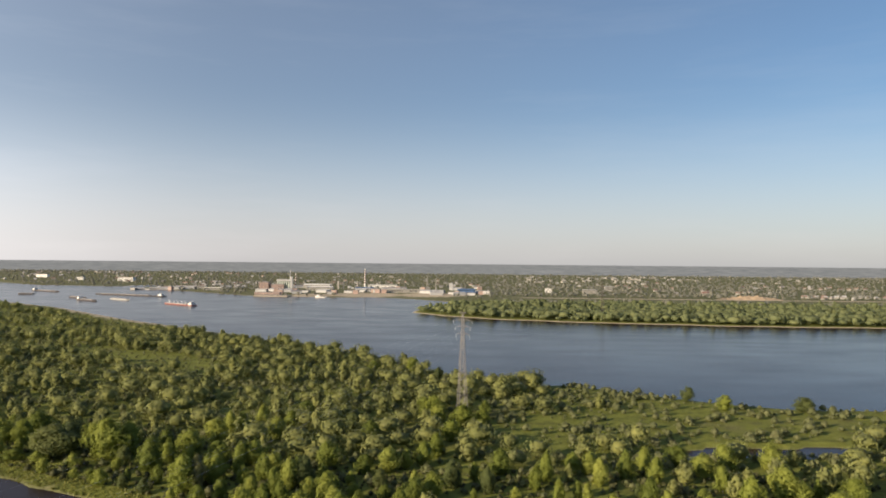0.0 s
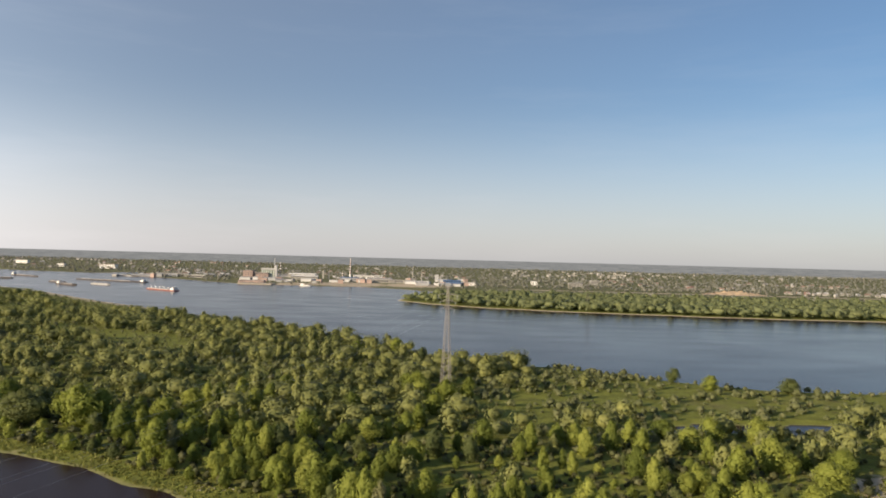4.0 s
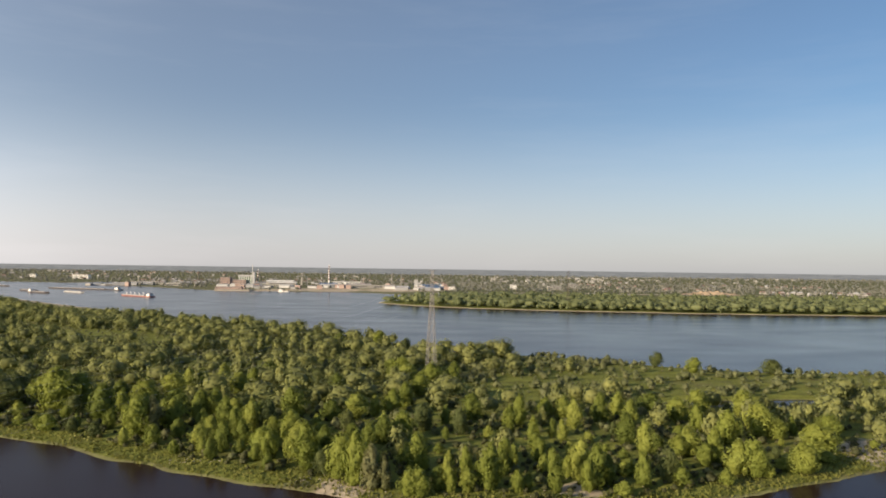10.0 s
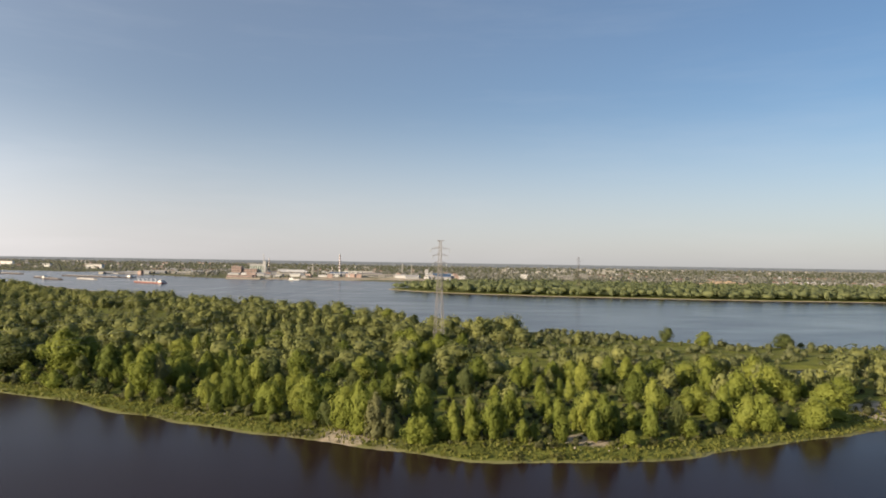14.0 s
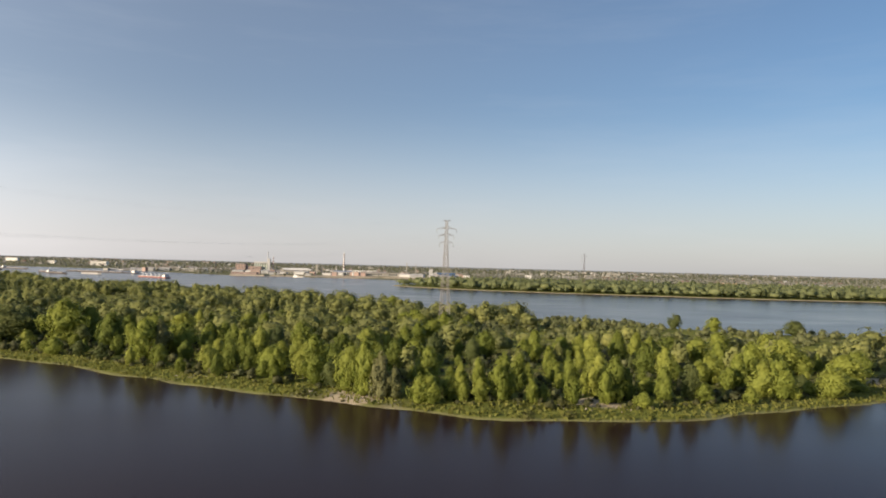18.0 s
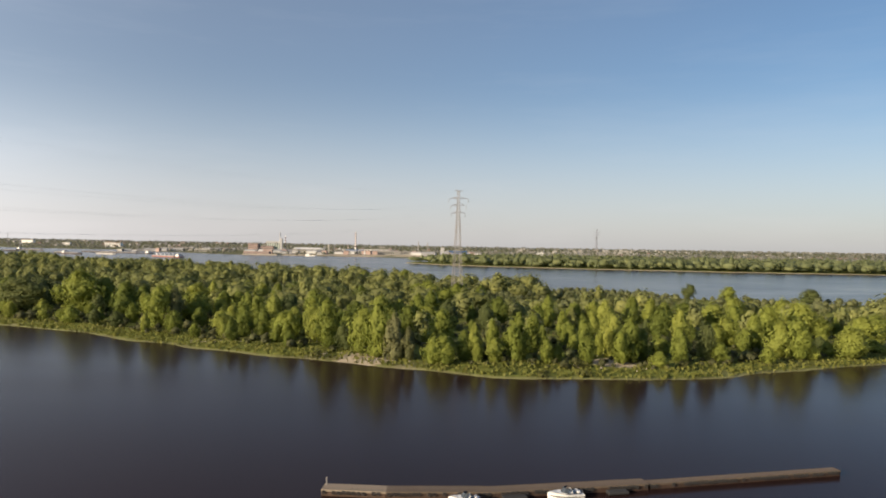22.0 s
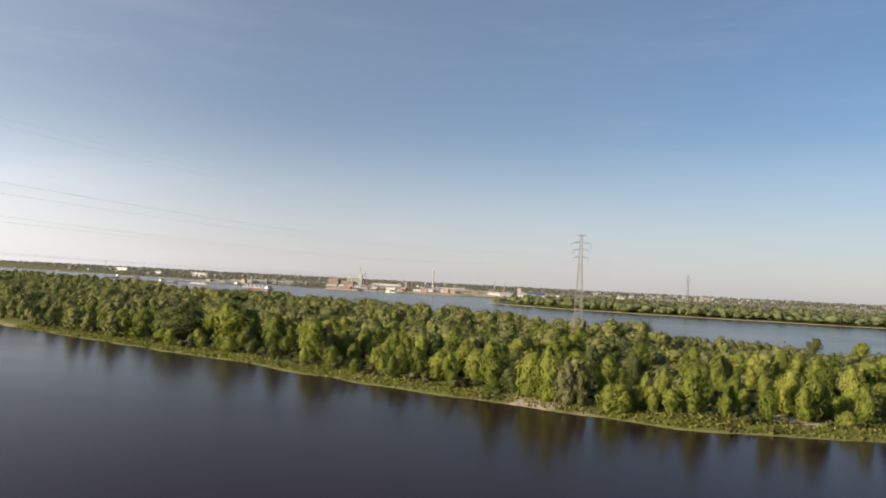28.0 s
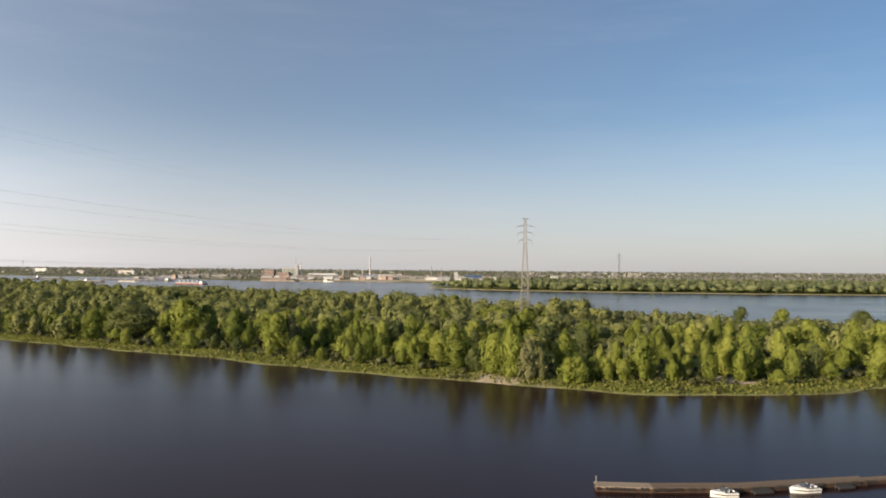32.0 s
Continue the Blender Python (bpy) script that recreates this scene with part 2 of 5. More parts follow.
    for cx, cy, reach in ((188, 288, 20), (-33, 237, 9), (48, 237, 7), (-340, 2180, 110), (-120, 2195, 110), (-500, 2120, 70)):
        away = n.new("ShaderNodeVectorMath")
        away.operation = "DISTANCE"
        away.inputs[1].default_value = (cx, cy, 1.2)
        l.new(geo.outputs["Position"], away.inputs[0])
        wob = n.new("ShaderNodeMath")
        wob.operation = "MULTIPLY_ADD"
        wob.inputs[1].default_value = -reach * 1.2
        l.new(mid.outputs[0], wob.inputs[0])
        l.new(away.outputs["Value"], wob.inputs[2])
        near = n.new("ShaderNodeMapRange")
        near.inputs["From Min"].default_value, near.inputs["From Max"].default_value = reach * 0.55, reach * 0.3
        l.new(wob.outputs[0], near.inputs["Value"])
        c = mixed(n, l, near.outputs[0], c, sand.outputs[0])
    l.new(c, b.inputs["Base Color"])
    bp = n.new("ShaderNodeBump")
    bp.inputs["Strength"].default_value, bp.inputs["Distance"].default_value = 0.6, 0.6
    l.new(fine.outputs[0], bp.inputs["Height"])
    l.new(bp.outputs[0], b.inputs["Normal"])
    return m


def water_material():
    m, n, l, b = material("river_water", 0.06)
    big = noise_node(n, l, 0.012, 3, stretch=(1, 0.35, 1))
    l.new(ramp(n, l, big.outputs[0], [(0.35, (0.02, 0.0108, 0.01)), (0.7, (0.027, 0.0145, 0.0135))]).outputs[0], b.inputs["Base Color"])
    ripple, gust = noise_node(n, l, 2.2, 3, stretch=(0.7, 1, 1)), noise_node(n, l, 0.02, 3, stretch=(0.4, 1, 1))
    b1 = n.new("ShaderNodeBump")
    b1.inputs["Strength"].default_value, b1.inputs["Distance"].default_value = 0.2, 0.015
    l.new(ripple.outputs[0], b1.inputs["Height"])
    l.new(b1.outputs[0], b.inputs["Normal"])
    # the broad river beyond the island is rougher than the sheltered channel
    geo, sep, far = n.new("ShaderNodeNewGeometry"), n.new("ShaderNodeSeparateXYZ"), n.new("ShaderNodeMapRange")
    l.new(geo.outputs["Position"], sep.inputs[0])
    l.new(sep.outputs["Y"], far.inputs["Value"])
    far.inputs["From Min"].default_value, far.inputs["From Max"].default_value = 380, 560
    far.inputs["To Min"].default_value, far.inputs["To Max"].default_value = 0.19, 0.2
    breeze = n.new("ShaderNodeMath")
    breeze.operation = "MULTIPLY_ADD"
    breeze.inputs[1].default_value, breeze.inputs[2].default_value = 0.9, 0.55
    l.new(gust.outputs[0], breeze.inputs[0])
    wet = n.new("ShaderNodeMath")
    wet.operation = "MULTIPLY"
    l.new(far.outputs[0], wet.inputs[0])
    l.new(breeze.outputs[0], wet.inputs[1])
    l.new(wet.outputs[0], b.inputs["Roughness"])
    chop = n.new("ShaderNodeMapRange")
    l.new(sep.outputs["Y"], chop.inputs["Value"])
    chop.inputs["From Min"].default_value, chop.inputs["From Max"].default_value = 380, 560
    chop.inputs["To Min"].default_value, chop.inputs["To Max"].default_value = 1.15, 1.25
    l.new(chop.outputs[0], b.inputs["IOR"])
    return m


LEAF_BRIGHT = foliage("leaves_fresh_green", [(0.16, 0.195, 0.045), (0.245, 0.28, 0.06), (0.33, 0.355, 0.085)])
LEAF_GREY = foliage("leaves_grey_green", [(0.18, 0.19, 0.09), (0.21, 0.215, 0.1), (0.24, 0.24, 0.12)])
LEAF_DEEP = foliage("leaves_deep_green", [(0.1, 0.125, 0.05), (0.135, 0.16, 0.06), (0.17, 0.19, 0.07)])
LEAF_WOODS = foliage_stuff("leaves_island_woods", [(0.145, 0.16, 0.072), (0.215, 0.23, 0.083), (0.29, 0.3, 0.1)])
# undergrowth leaves, darkened so their colour carries the shade between the trees
LEAF_UNDER_SHADED = foliage_stuff("leaves_undergrowth_shaded", [(0.075, 0.08, 0.04), (0.095, 0.1, 0.045), (0.13, 0.13, 0.06)])
LEAF_SHRUB = foliage_stuff("leaves_shrubs", [(0.19, 0.2, 0.105), (0.165, 0.182, 0.08), (0.225, 0.225, 0.12)])
LEAF_FAR = foliage_stuff("leaves_bank_woods", [(0.19, 0.222, 0.112), (0.235, 0.265, 0.13), (0.285, 0.31, 0.15)], 0.55)
# town leaves paled and greyed: the distance haze is put into their colour
LEAF_TOWN_HAZED = foliage_stuff("leaves_town_woods_hazed", [(0.2, 0.205, 0.18), (0.25, 0.25, 0.215), (0.31, 0.3, 0.255)])
BARK = plain("bark", (0.3, 0.27, 0.22), 0.5, 1.5, 0.95, bump=0.4)
GROUND, WATER = ground_material(), water_material()
STEEL = plain("galvanised_steel", (0.25, 0.235, 0.225), 0.7, 0.4, 0.6, 0.1)
# far pylon's steel: its silhouette against the haze is put into the colour
STEEL_SILHOUETTE = plain("silhouetted_steel", (0.07, 0.055, 0.05), 0.7, 0.4, 0.6, 0.1)
WIRE = plain("aluminium_wire", (0.55, 0.55, 0.56), 0.8, 1.0, 0.45, 0.4)
GLASSY = plain("insulator_glass", (0.4, 0.42, 0.4), 0.8, 1.0, 0.2)
CONCRETE = plain("weathered_concrete", (0.42, 0.37, 0.3), 0.6, 0.25, 0.9, bump=0.3)
PLANK = plain("weathered_boards", (0.155, 0.115, 0.08), 0.5, 0.8, 0.9, bump=0.3)
PLANK_PALE = plain("bleached_boards", (0.3, 0.24, 0.175), 0.65, 0.8, 0.9, bump=0.3)
RUST = plain("rusty_steel", (0.1, 0.06, 0.04), 0.45, 0.9, 0.8, 0.2, 0.3)
BRICK = plain("red_brick", (0.42, 0.31, 0.27), 0.75, 0.12, 0.9)
WHITE = plain("white_paint", (0.8, 0.78, 0.74), 0.85, 0.1, 0.6)
CREAM = plain("cream_render", (0.33, 0.315, 0.285), 0.8, 0.08, 0.8)
GREY = plain("grey_panel", (0.42, 0.42, 0.42), 0.8, 0.1, 0.7)
SILO = plain("silo_concrete", (0.38, 0.42, 0.38), 0.8, 0.1, 0.8)
BLUE = plain("blue_cladding", (0.07, 0.14, 0.29), 0.8, 0.1, 0.5)
ROOF = plain("roof_sheet", (0.3, 0.28, 0.27), 0.75, 0.1, 0.6)
TILE_RED = plain("red_roof", (0.27, 0.17, 0.135), 0.75, 0.2, 0.8)
DARKGLASS = plain("dark_window", (0.05, 0.06, 0.07), 0.8, 0.3, 0.15)
PAINT_RED = plain("red_paint", (0.36, 0.17, 0.145), 0.8, 0.1, 0.6)
HULL_DARK = plain("dark_hull", (0.11, 0.1, 0.1), 0.7, 0.1, 0.6)
HULL_WHITE = plain("white_gelcoat", (0.85, 0.84, 0.8), 0.92, 0.6, 0.25)
SANDSTONE = plain("sand_face", (0.5, 0.37, 0.24), 0.7, 0.05, 0.95, bump=0.4)
PAINT_BAND = plain("dark_red_paint", (0.13, 0.04, 0.04), 0.8, 0.1, 0.6)
RUBBER = plain("black_rubber", (0.03, 0.03, 0.03), 0.8, 2.0, 0.8)


# ---- mesh helpers ----
def part(name, bm, mat, parent=None, label="", smooth=False):
    """Links a bmesh as one mesh object, under a thing where one is given."""
    me = bpy.data.meshes.new(name)
    bm.to_mesh(me)
    bm.free()
    me.materials.append(mat)
    if smooth:
        for p in me.polygons:
            p.use_smooth = True
    ob = new(name, me)
    ob.parent = parent
    return tagged(ob, label)


def again(name, me, parent, m, label=""):
    """One more part on a mesh that is already there."""
    ob = new(name, me)
    ob.parent = parent
    ob.matrix_local = m
    return tagged(ob, label)


def empty(name, m, label, category, group="", kind=""):
    ob = new(name)
    ob.matrix_world = m
    return tagged(ob, label, category, group, kind)


def box(bm, x0, x1, y0, y1, z0, z1, bevel=0.0):
    r = bmesh.ops.create_cube(bm, size=1, matrix=Matrix.LocRotScale(((x0 + x1) / 2, (y0 + y1) / 2, (z0 + z1) / 2), None, (x1 - x0, y1 - y0, z1 - z0)))
    if bevel:
        edges = list({e for v in r["verts"] for e in v.link_edges})
        bmesh.ops.bevel(bm, geom=edges, offset=bevel, segments=1, affect="EDGES")
    return bm


def boxed(*a, bevel=0.0):
    return box(bmesh.new(), *a, bevel=bevel)


def rod(bm, a, b, r0, r1=None, sides=6):
    a, b = Vector(a), Vector(b)
    d = b - a
    m = Matrix.Translation((a + b) / 2) @ d.to_track_quat("Z", "Y").to_matrix().to_4x4()
    bmesh.ops.create_cone(bm, cap_ends=True, segments=sides, radius1=r0, radius2=r0 if r1 is None else r1, depth=d.length, matrix=m)
    return bm


def raw_mesh(name, verts, quads, mat):
    me = bpy.data.meshes.new(name)
    v, q = np.asarray(verts, dtype=np.float32), np.asarray(quads, dtype=np.int32)
    me.vertices.add(len(v))
    me.vertices.foreach_set("co", v.ravel())
    me.loops.add(q.size)
    me.loops.foreach_set("vertex_index", q.ravel())
    me.polygons.add(len(q))
    me.polygons.foreach_set("loop_start", np.arange(len(q), dtype=np.int32) * 4)
    me.polygons.foreach_set("use_smooth", np.bincount(q.ravel(), minlength=len(v))[q[:, 0]] > 1)
    me.update(calc_edges=True)
    me.materials.append(mat)
    return me


# ---- the lie of the land ----
ISLAND = [(-1500, 1250), (-900, 760), (-520, 490), (-339, 375), (-285, 348), (-238, 326), (-200, 308), (-153, 289), (-122, 270), (-95, 257),
          (-70, 246), (-44, 236), (-25, 229), (-6, 221), (8, 215), (35, 215), (66, 218), (82, 225), (103, 236), (129, 247), (159, 262),
          (182, 273), (260, 300), (420, 330), (900, 340), (900, 440), (520, 490), (310, 515), (239, 516), (202, 529), (166, 549), (128, 577),
          (84, 600), (40, 606), (15, 620), (-30, 660), (-70, 715), (-145, 805), (-234, 880), (-340, 972), (-474, 1086), (-640, 1220),
          (-895, 1460), (-1194, 1690), (-1500, 1900)]
MAINLAND = [(-5200, 5200), (-5200, 4300), (-3000, 3500), (-2156, 3043), (-1833, 2794), (-1640, 2756), (-1442, 2721), (-1430, 2900), (-1330, 2900),
            (-1303, 2563), (-1195, 2523), (-956, 2311), (-785, 2167), (-651, 2060), (-577, 2068), (-466, 2060), (-358, 2045), (-300, 2090),
            (-166, 1990), (-60, 1880), (0, 1760), (-50, 1640), (-118, 1530), (-124, 1460), (-50, 1372), (60, 1302), (165, 1270), (265, 1250),
            (364, 1238), (456, 1222), (550, 1215), (720, 1222), (1100, 1205), (2500, 1150), (5200, 1100), (5200, 5200)]
SOUTH = [(-5200, -5200), (5200, -5200), (5200, 90), (600, 110), (160, 60), (60, 10), (0, -40), (-120, -30), (-400, 40), (-1500, 500), (-5200, 2300)]


def shore(poly, x, y):
    """Signed distance from a shoreline, positive on land."""
    x, y = np.asarray(x, float), np.asarray(y, float)
    best, inside = np.full(x.shape, 1e9), np.zeros(x.shape, bool)
    for (ax, ay), (bx, by) in zip(poly, poly[1:] + poly[:1]):
        dx, dy = bx - ax, by - ay
        s = np.clip(((x - ax) * dx + (y - ay) * dy) / (dx * dx + dy * dy), 0, 1)
        best = np.minimum(best, np.hypot(x - ax - s * dx, y - ay - s * dy))
        if dy:
            inside ^= ((ay > y) != (by > y)) & (x < ax + (y - ay) * dx / dy)
    return np.where(inside, best, -best)


def wave(x, y):
    return (np.sin(x * 0.11 + 1.3 * np.sin(y * 0.07)) + np.sin(y * 0.13 + 1.7 * np.sin(x * 0.053)) + np.sin((x + y) * 0.31) * 0.5) / 2.5


def pond(x, y):
    """Inside the reed pond under 1: a bent pool in the meadow."""
    u, v = x - 165, y - 393 - 0.16 * (x - 165)
    return np.hypot(u / 62, (v + 3 * np.sin(u * 0.09)) / 13)


def marina(x, y):
    return np.hypot((x - 1090) / 150, (y - 1960) / 55)


def land_height(x, y):
    x, y = np.asarray(x, float), np.asarray(y, float)
    d_isle = shore(ISLAND, x, y) + 2.2 * wave(x * 1.6, y * 1.6)
    d_main = shore(MAINLAND, x, y) + 5 * wave(x * 0.4, y * 0.4)
    d_south = shore(SOUTH, x, y)
    d = np.maximum(np.maximum(d_isle, d_main), d_south)
    beach = np.where((x < -250) & (y > 780 - 0.45 * (x + 250)) & (d_isle > 0), 34.0, 9.0)
    z = np.where(d > 0, 1.6 * (1 - np.exp(-np.maximum(d, 0) / beach)) + 0.25 * wave(x, y) * np.clip(d / 10, 0, 1), np.maximum(d * 0.16, -3.5))
    z += np.where(d_main > 60, np.clip((d_main - 60) / 120, 0, 1) * 3, 0)
    far = np.clip((np.hypot(x, y) - 3300) / 1500, 0, 1)
    z += np.where(d_main > 0, far * far * (3 - 2 * far) * 24, 0)
    z -= np.clip((1.08 - pond(x, y)) * 14, 0, 2.2)
    z -= np.clip((1.1 - marina(x, y)) * 20, 0, 6)
    return z


def steps(*runs):
    out = [np.arange(a, b, s) for a, b, s in runs]
    return np.concatenate(out)


gx = steps((-5000, -2400, 130), (-2400, -900, 40), (-900, -360, 12), (-360, 330, 4), (330, 900, 14), (900, 2400, 50), (2400, 5001, 130))
gy = steps((-5000, -300, 235), (-300, 195, 30), (195, 330, 3), (330, 700, 6), (700, 1150, 18), (1150, 1600, 10), (1600, 3200, 30), (3200, 5001, 75))
mx_, my_ = np.meshgrid(gx, gy)
gz = land_height(mx_, my_)
nx_, ny_ = len(gx), len(gy)
idx = np.arange(nx_ * ny_).reshape(ny_, nx_)
gq = np.stack([idx[:-1, :-1], idx[:-1, 1:], idx[1:, 1:], idx[1:, :-1]], -1).reshape(-1, 4)
gme = raw_mesh("ground", np.stack([mx_, my_, gz], -1).reshape(-1, 3), gq, GROUND)
for p in gme.polygons:
    p.use_smooth = True
ground = tagged(new("ground", gme), "low grassy river land with bare sandy banks", "ground", kind="structure")
wx = np.linspace(-5000, 5000, 21)
wmx, wmy = np.meshgrid(wx, wx)
wi = np.arange(441).reshape(21, 21)
wq = np.stack([wi[:-1, :-1], wi[:-1, 1:], wi[1:, 1:], wi[1:, :-1]], -1).reshape(-1, 4)
water = tagged(new("water", raw_mesh("water", np.stack([wmx, wmy, 0 * wmx], -1).reshape(-1, 3), wq, WATER)),
               "calm dark river water reflecting trees and sky", "water", kind="structure")


def ground_z(x, y):
    return float(land_height(np.array([x]), np.array([y]))[0])


# ---- trees ----
def cube_ball(cuts):
    """A rounded cube of unit radius: its points and its quads."""
    bm = bmesh.new()
    bmesh.ops.create_cube(bm, size=2)
    if cuts:
        bmesh.ops.subdivide_edges(bm, edges=bm.edges[:], cuts=cuts, use_grid_fill=True)
    vs, qs = np.array([v.co.normalized()[:] for v in bm.verts]), np.array([[v.index for v in f.verts] for f in bm.faces])
    bm.free()
    return vs, qs


TINY_V, TINY_Q = cube_ball(0)
CORE_V, CORE_Q = cube_ball(1)
FINE_V, FINE_Q = cube_ball(2)


def lobes_of(rng, h, style, few=1.0):
    """Centres and radii of a crown's lobes: one tall egg with bulges, several stems, or a low dome."""
    cs, rs = [], []

    def lobe(x, y, z, r, tall):
        cs.append((x, y, z))
        rs.append((r, r, tall))

    ang0, solid = rng.uniform(0, 2 * math.pi), 0
    if style in ("oval", "tall", "round", "dome"):
        # a full body, widest low down, with close rising plumes on it and a ragged tip
        w = h * {"oval": 0.27, "tall": 0.19, "round": 0.37, "dome": 0.5}[style]
        wide_at = {"oval": 0.34, "tall": 0.38, "round": 0.42, "dome": 0.3}[style]
        full_at = lambda u: 0.6 + 0.4 * u / wide_at if u < wide_at else max(0.12, 1 - ((u - wide_at) / (1.0 - wide_at)) ** 2.2)
        for u in (0.14, 0.3, 0.47, 0.63, 0.78):
            off = w * 0.13
            lobe(rng.normal() * off, rng.normal() * off, h * u, w * full_at(u) * rng.uniform(0.6, 0.8), h * rng.uniform(0.15, 0.22))
        solid = 5
        n = max(6, round({"oval": 30, "tall": 22, "round": 36, "dome": 26}[style] * few))
        for k in range(n):
            u, ang = 0.06 + 0.9 * (k + rng.random()) / n, ang0 + k * 2.4 + rng.normal() * 0.5
            full = full_at(u)
            r = w * rng.uniform(0.17, 0.34) * (0.6 + 0.4 * full) * (1 + 0.5 * (few < 1))
            out = max(0.0, w * full * rng.uniform(0.72, 1.22) - r * 0.75)
            lobe(out * math.cos(ang), out * math.sin(ang), h * u, r, r * rng.uniform(1.15, 1.9) * (0.85 if style in ("round", "dome") else 1.1))
    elif style == "globe":
        w = h * rng.uniform(0.44, 0.56)
        lobe(0, 0, h * 0.48, w * 0.82, h * 0.46)
        n = max(4, round(8 * few))
        for k in range(n):
            u, ang = 0.25 + 0.55 * (k + rng.random()) / n, ang0 + k * 2.4 + rng.normal() * 0.4
            r = w * rng.uniform(0.34, 0.5)
            out = w * math.sqrt(max(0.1, 1 - ((u - 0.45) / 0.6) ** 2)) * rng.uniform(0.8, 1.1) - r * 0.5
            lobe(out * math.cos(ang), out * math.sin(ang), h * u, r, r * rng.uniform(0.9, 1.4))
    else:
        w = h * (0.6 if style == "bushy" else 0.85)
        n = max(4, round((8 if style == "bushy" else 5) * few))
        lobe(0, 0, h * 0.42, w * 0.6, h * 0.52)
        for k in range(n):
            ang, out = ang0 + k * 2.4, w * rng.uniform(0.4, 0.75)
            r = w * rng.uniform(0.32, 0.5)
            lobe(out * math.cos(ang), out * math.sin(ang), h * rng.uniform(0.2, 0.62), r, r * rng.uniform(0.8, 1.15))
    return np.array(cs), np.array(rs), solid or len(cs)


def crown_arrays(rng, h, style, cards, size, cores="rough", few=1.0):
    """Leaf clumps on the outside of several lobes, and darker cores inside them."""
    cs, rs, solid = lobes_of(rng, h, style, few)
    lobes = len(cs)
    area = rs[:, 0] * rs[:, 2]
    pick = rng.choice(lobes, cards * 2, p=area / area.sum())
    d = rng.normal(size=(cards * 2, 3))
    d /= np.linalg.norm(d, axis=1)[:, None]
    p = cs[pick] + d * rs[pick] * np.where(rng.random((cards * 2, 1)) < 0.12, 1.25, rng.uniform(0.82, 1.12, (cards * 2, 1)))
    hid = np.zeros(len(p), bool)
    for c, r in zip(cs, rs):
        hid |= (((p - c) / r) ** 2).sum(1) < 0.45
    keep = np.flatnonzero(~hid & (p[:, 2] > 0.02 * h))[:cards]
    p, d = p[keep], d[keep]
    span = np.maximum(cs.max(0) - cs.min(0), 0.3 * h)
    wide = (p - (cs.max(0) + cs.min(0)) / 2) / span
    wide /= np.linalg.norm(wide, axis=1)[:, None] + 1e-9
    nrm = d * 0.55 + wide * 0.7 + rng.normal(size=d.shape) * 0.2 + (0, 0, 0.1)
    nrm /= np.linalg.norm(nrm, axis=1)[:, None]
    up = d * 0.5 + rng.normal(size=nrm.shape) * 0.45 + (0, 0, 1.0)
    a = up - nrm * (up * nrm).sum(1)[:, None]
    a /= np.linalg.norm(a, axis=1)[:, None] + 1e-9
    b = np.cross(nrm, a)
    s = size * rng.uniform(0.55, 1.35, (len(p), 1))
    k1, k2 = rng.uniform(0.5, 1.0, (len(p), 1)), rng.uniform(-0.4, 0.4, (len(p), 1))
    quad = np.stack([p + a * s * 1.35, p + b * s * k1 + a * s * k2 - nrm * s * 0.25, p - a * s * 1.1, p - b * s * k1 - a * s * k2 - nrm * s * 0.25], 1)
    v, q = quad.reshape(-1, 3), np.arange(4 * len(p)).reshape(-1, 4)
    if cores:
        sv, sq = {"globe": (FINE_V, FINE_Q), "tiny": (TINY_V, TINY_Q)}.get(cores, (CORE_V, CORE_Q))
        if cores in ("single", "globe", "tiny"):
            mid = (cs.min(0) + cs.max(0)) / 2
            cs, rs, solid = mid[None], np.maximum((cs.max(0) - cs.min(0)) * 0.5 + rs.mean(0) * 0.5, 0.1)[None], 1
        fill = {"rough": 0.9, "single": 0.74, "globe": 0.78, "tiny": 0.8}[cores]
        cv = np.concatenate([sv * r * fill * rng.uniform(0.86, 1.1, (len(sv), 1)) + c for c, r in zip(cs[:solid], rs[:solid])])
        cq = np.concatenate([sq + n * len(sv) for n in range(solid)]) + len(v)
        v, q = np.concatenate([v, cv]), np.concatenate([q, cq])
    return v, q


def trunk_bm(rng, h, style):
    """A tapered, slightly leaning trunk with limbs that reach into the crown."""
    bm = bmesh.new()
    r = h * 0.016 + 0.05
    lean = Vector((rng.normal() * 0.02 * h, rng.normal() * 0.02 * h, 0))
    mid, top = Vector((0, 0, h * 0.4)) + lean * 0.4, Vector((0, 0, h * 0.8)) + lean
    rod(bm, (0, 0, -0.6), mid, r * 1.25, r * 0.75, 7)
    rod(bm, mid, top, r * 0.75, r * 0.2, 6)
    for k in range(5):
        s = rng.uniform(0.15, 0.75)
        foot = Vector((0, 0, 0)).lerp(top, s)
        ang = rng.uniform(0, 2 * math.pi)
        out = h * (0.2 if style == "round" else 0.12)
        rod(bm, foot, foot + Vector((math.cos(ang) * out, math.sin(ang) * out, h * 0.14)), r * 0.38, r * 0.1, 5)
    return bm


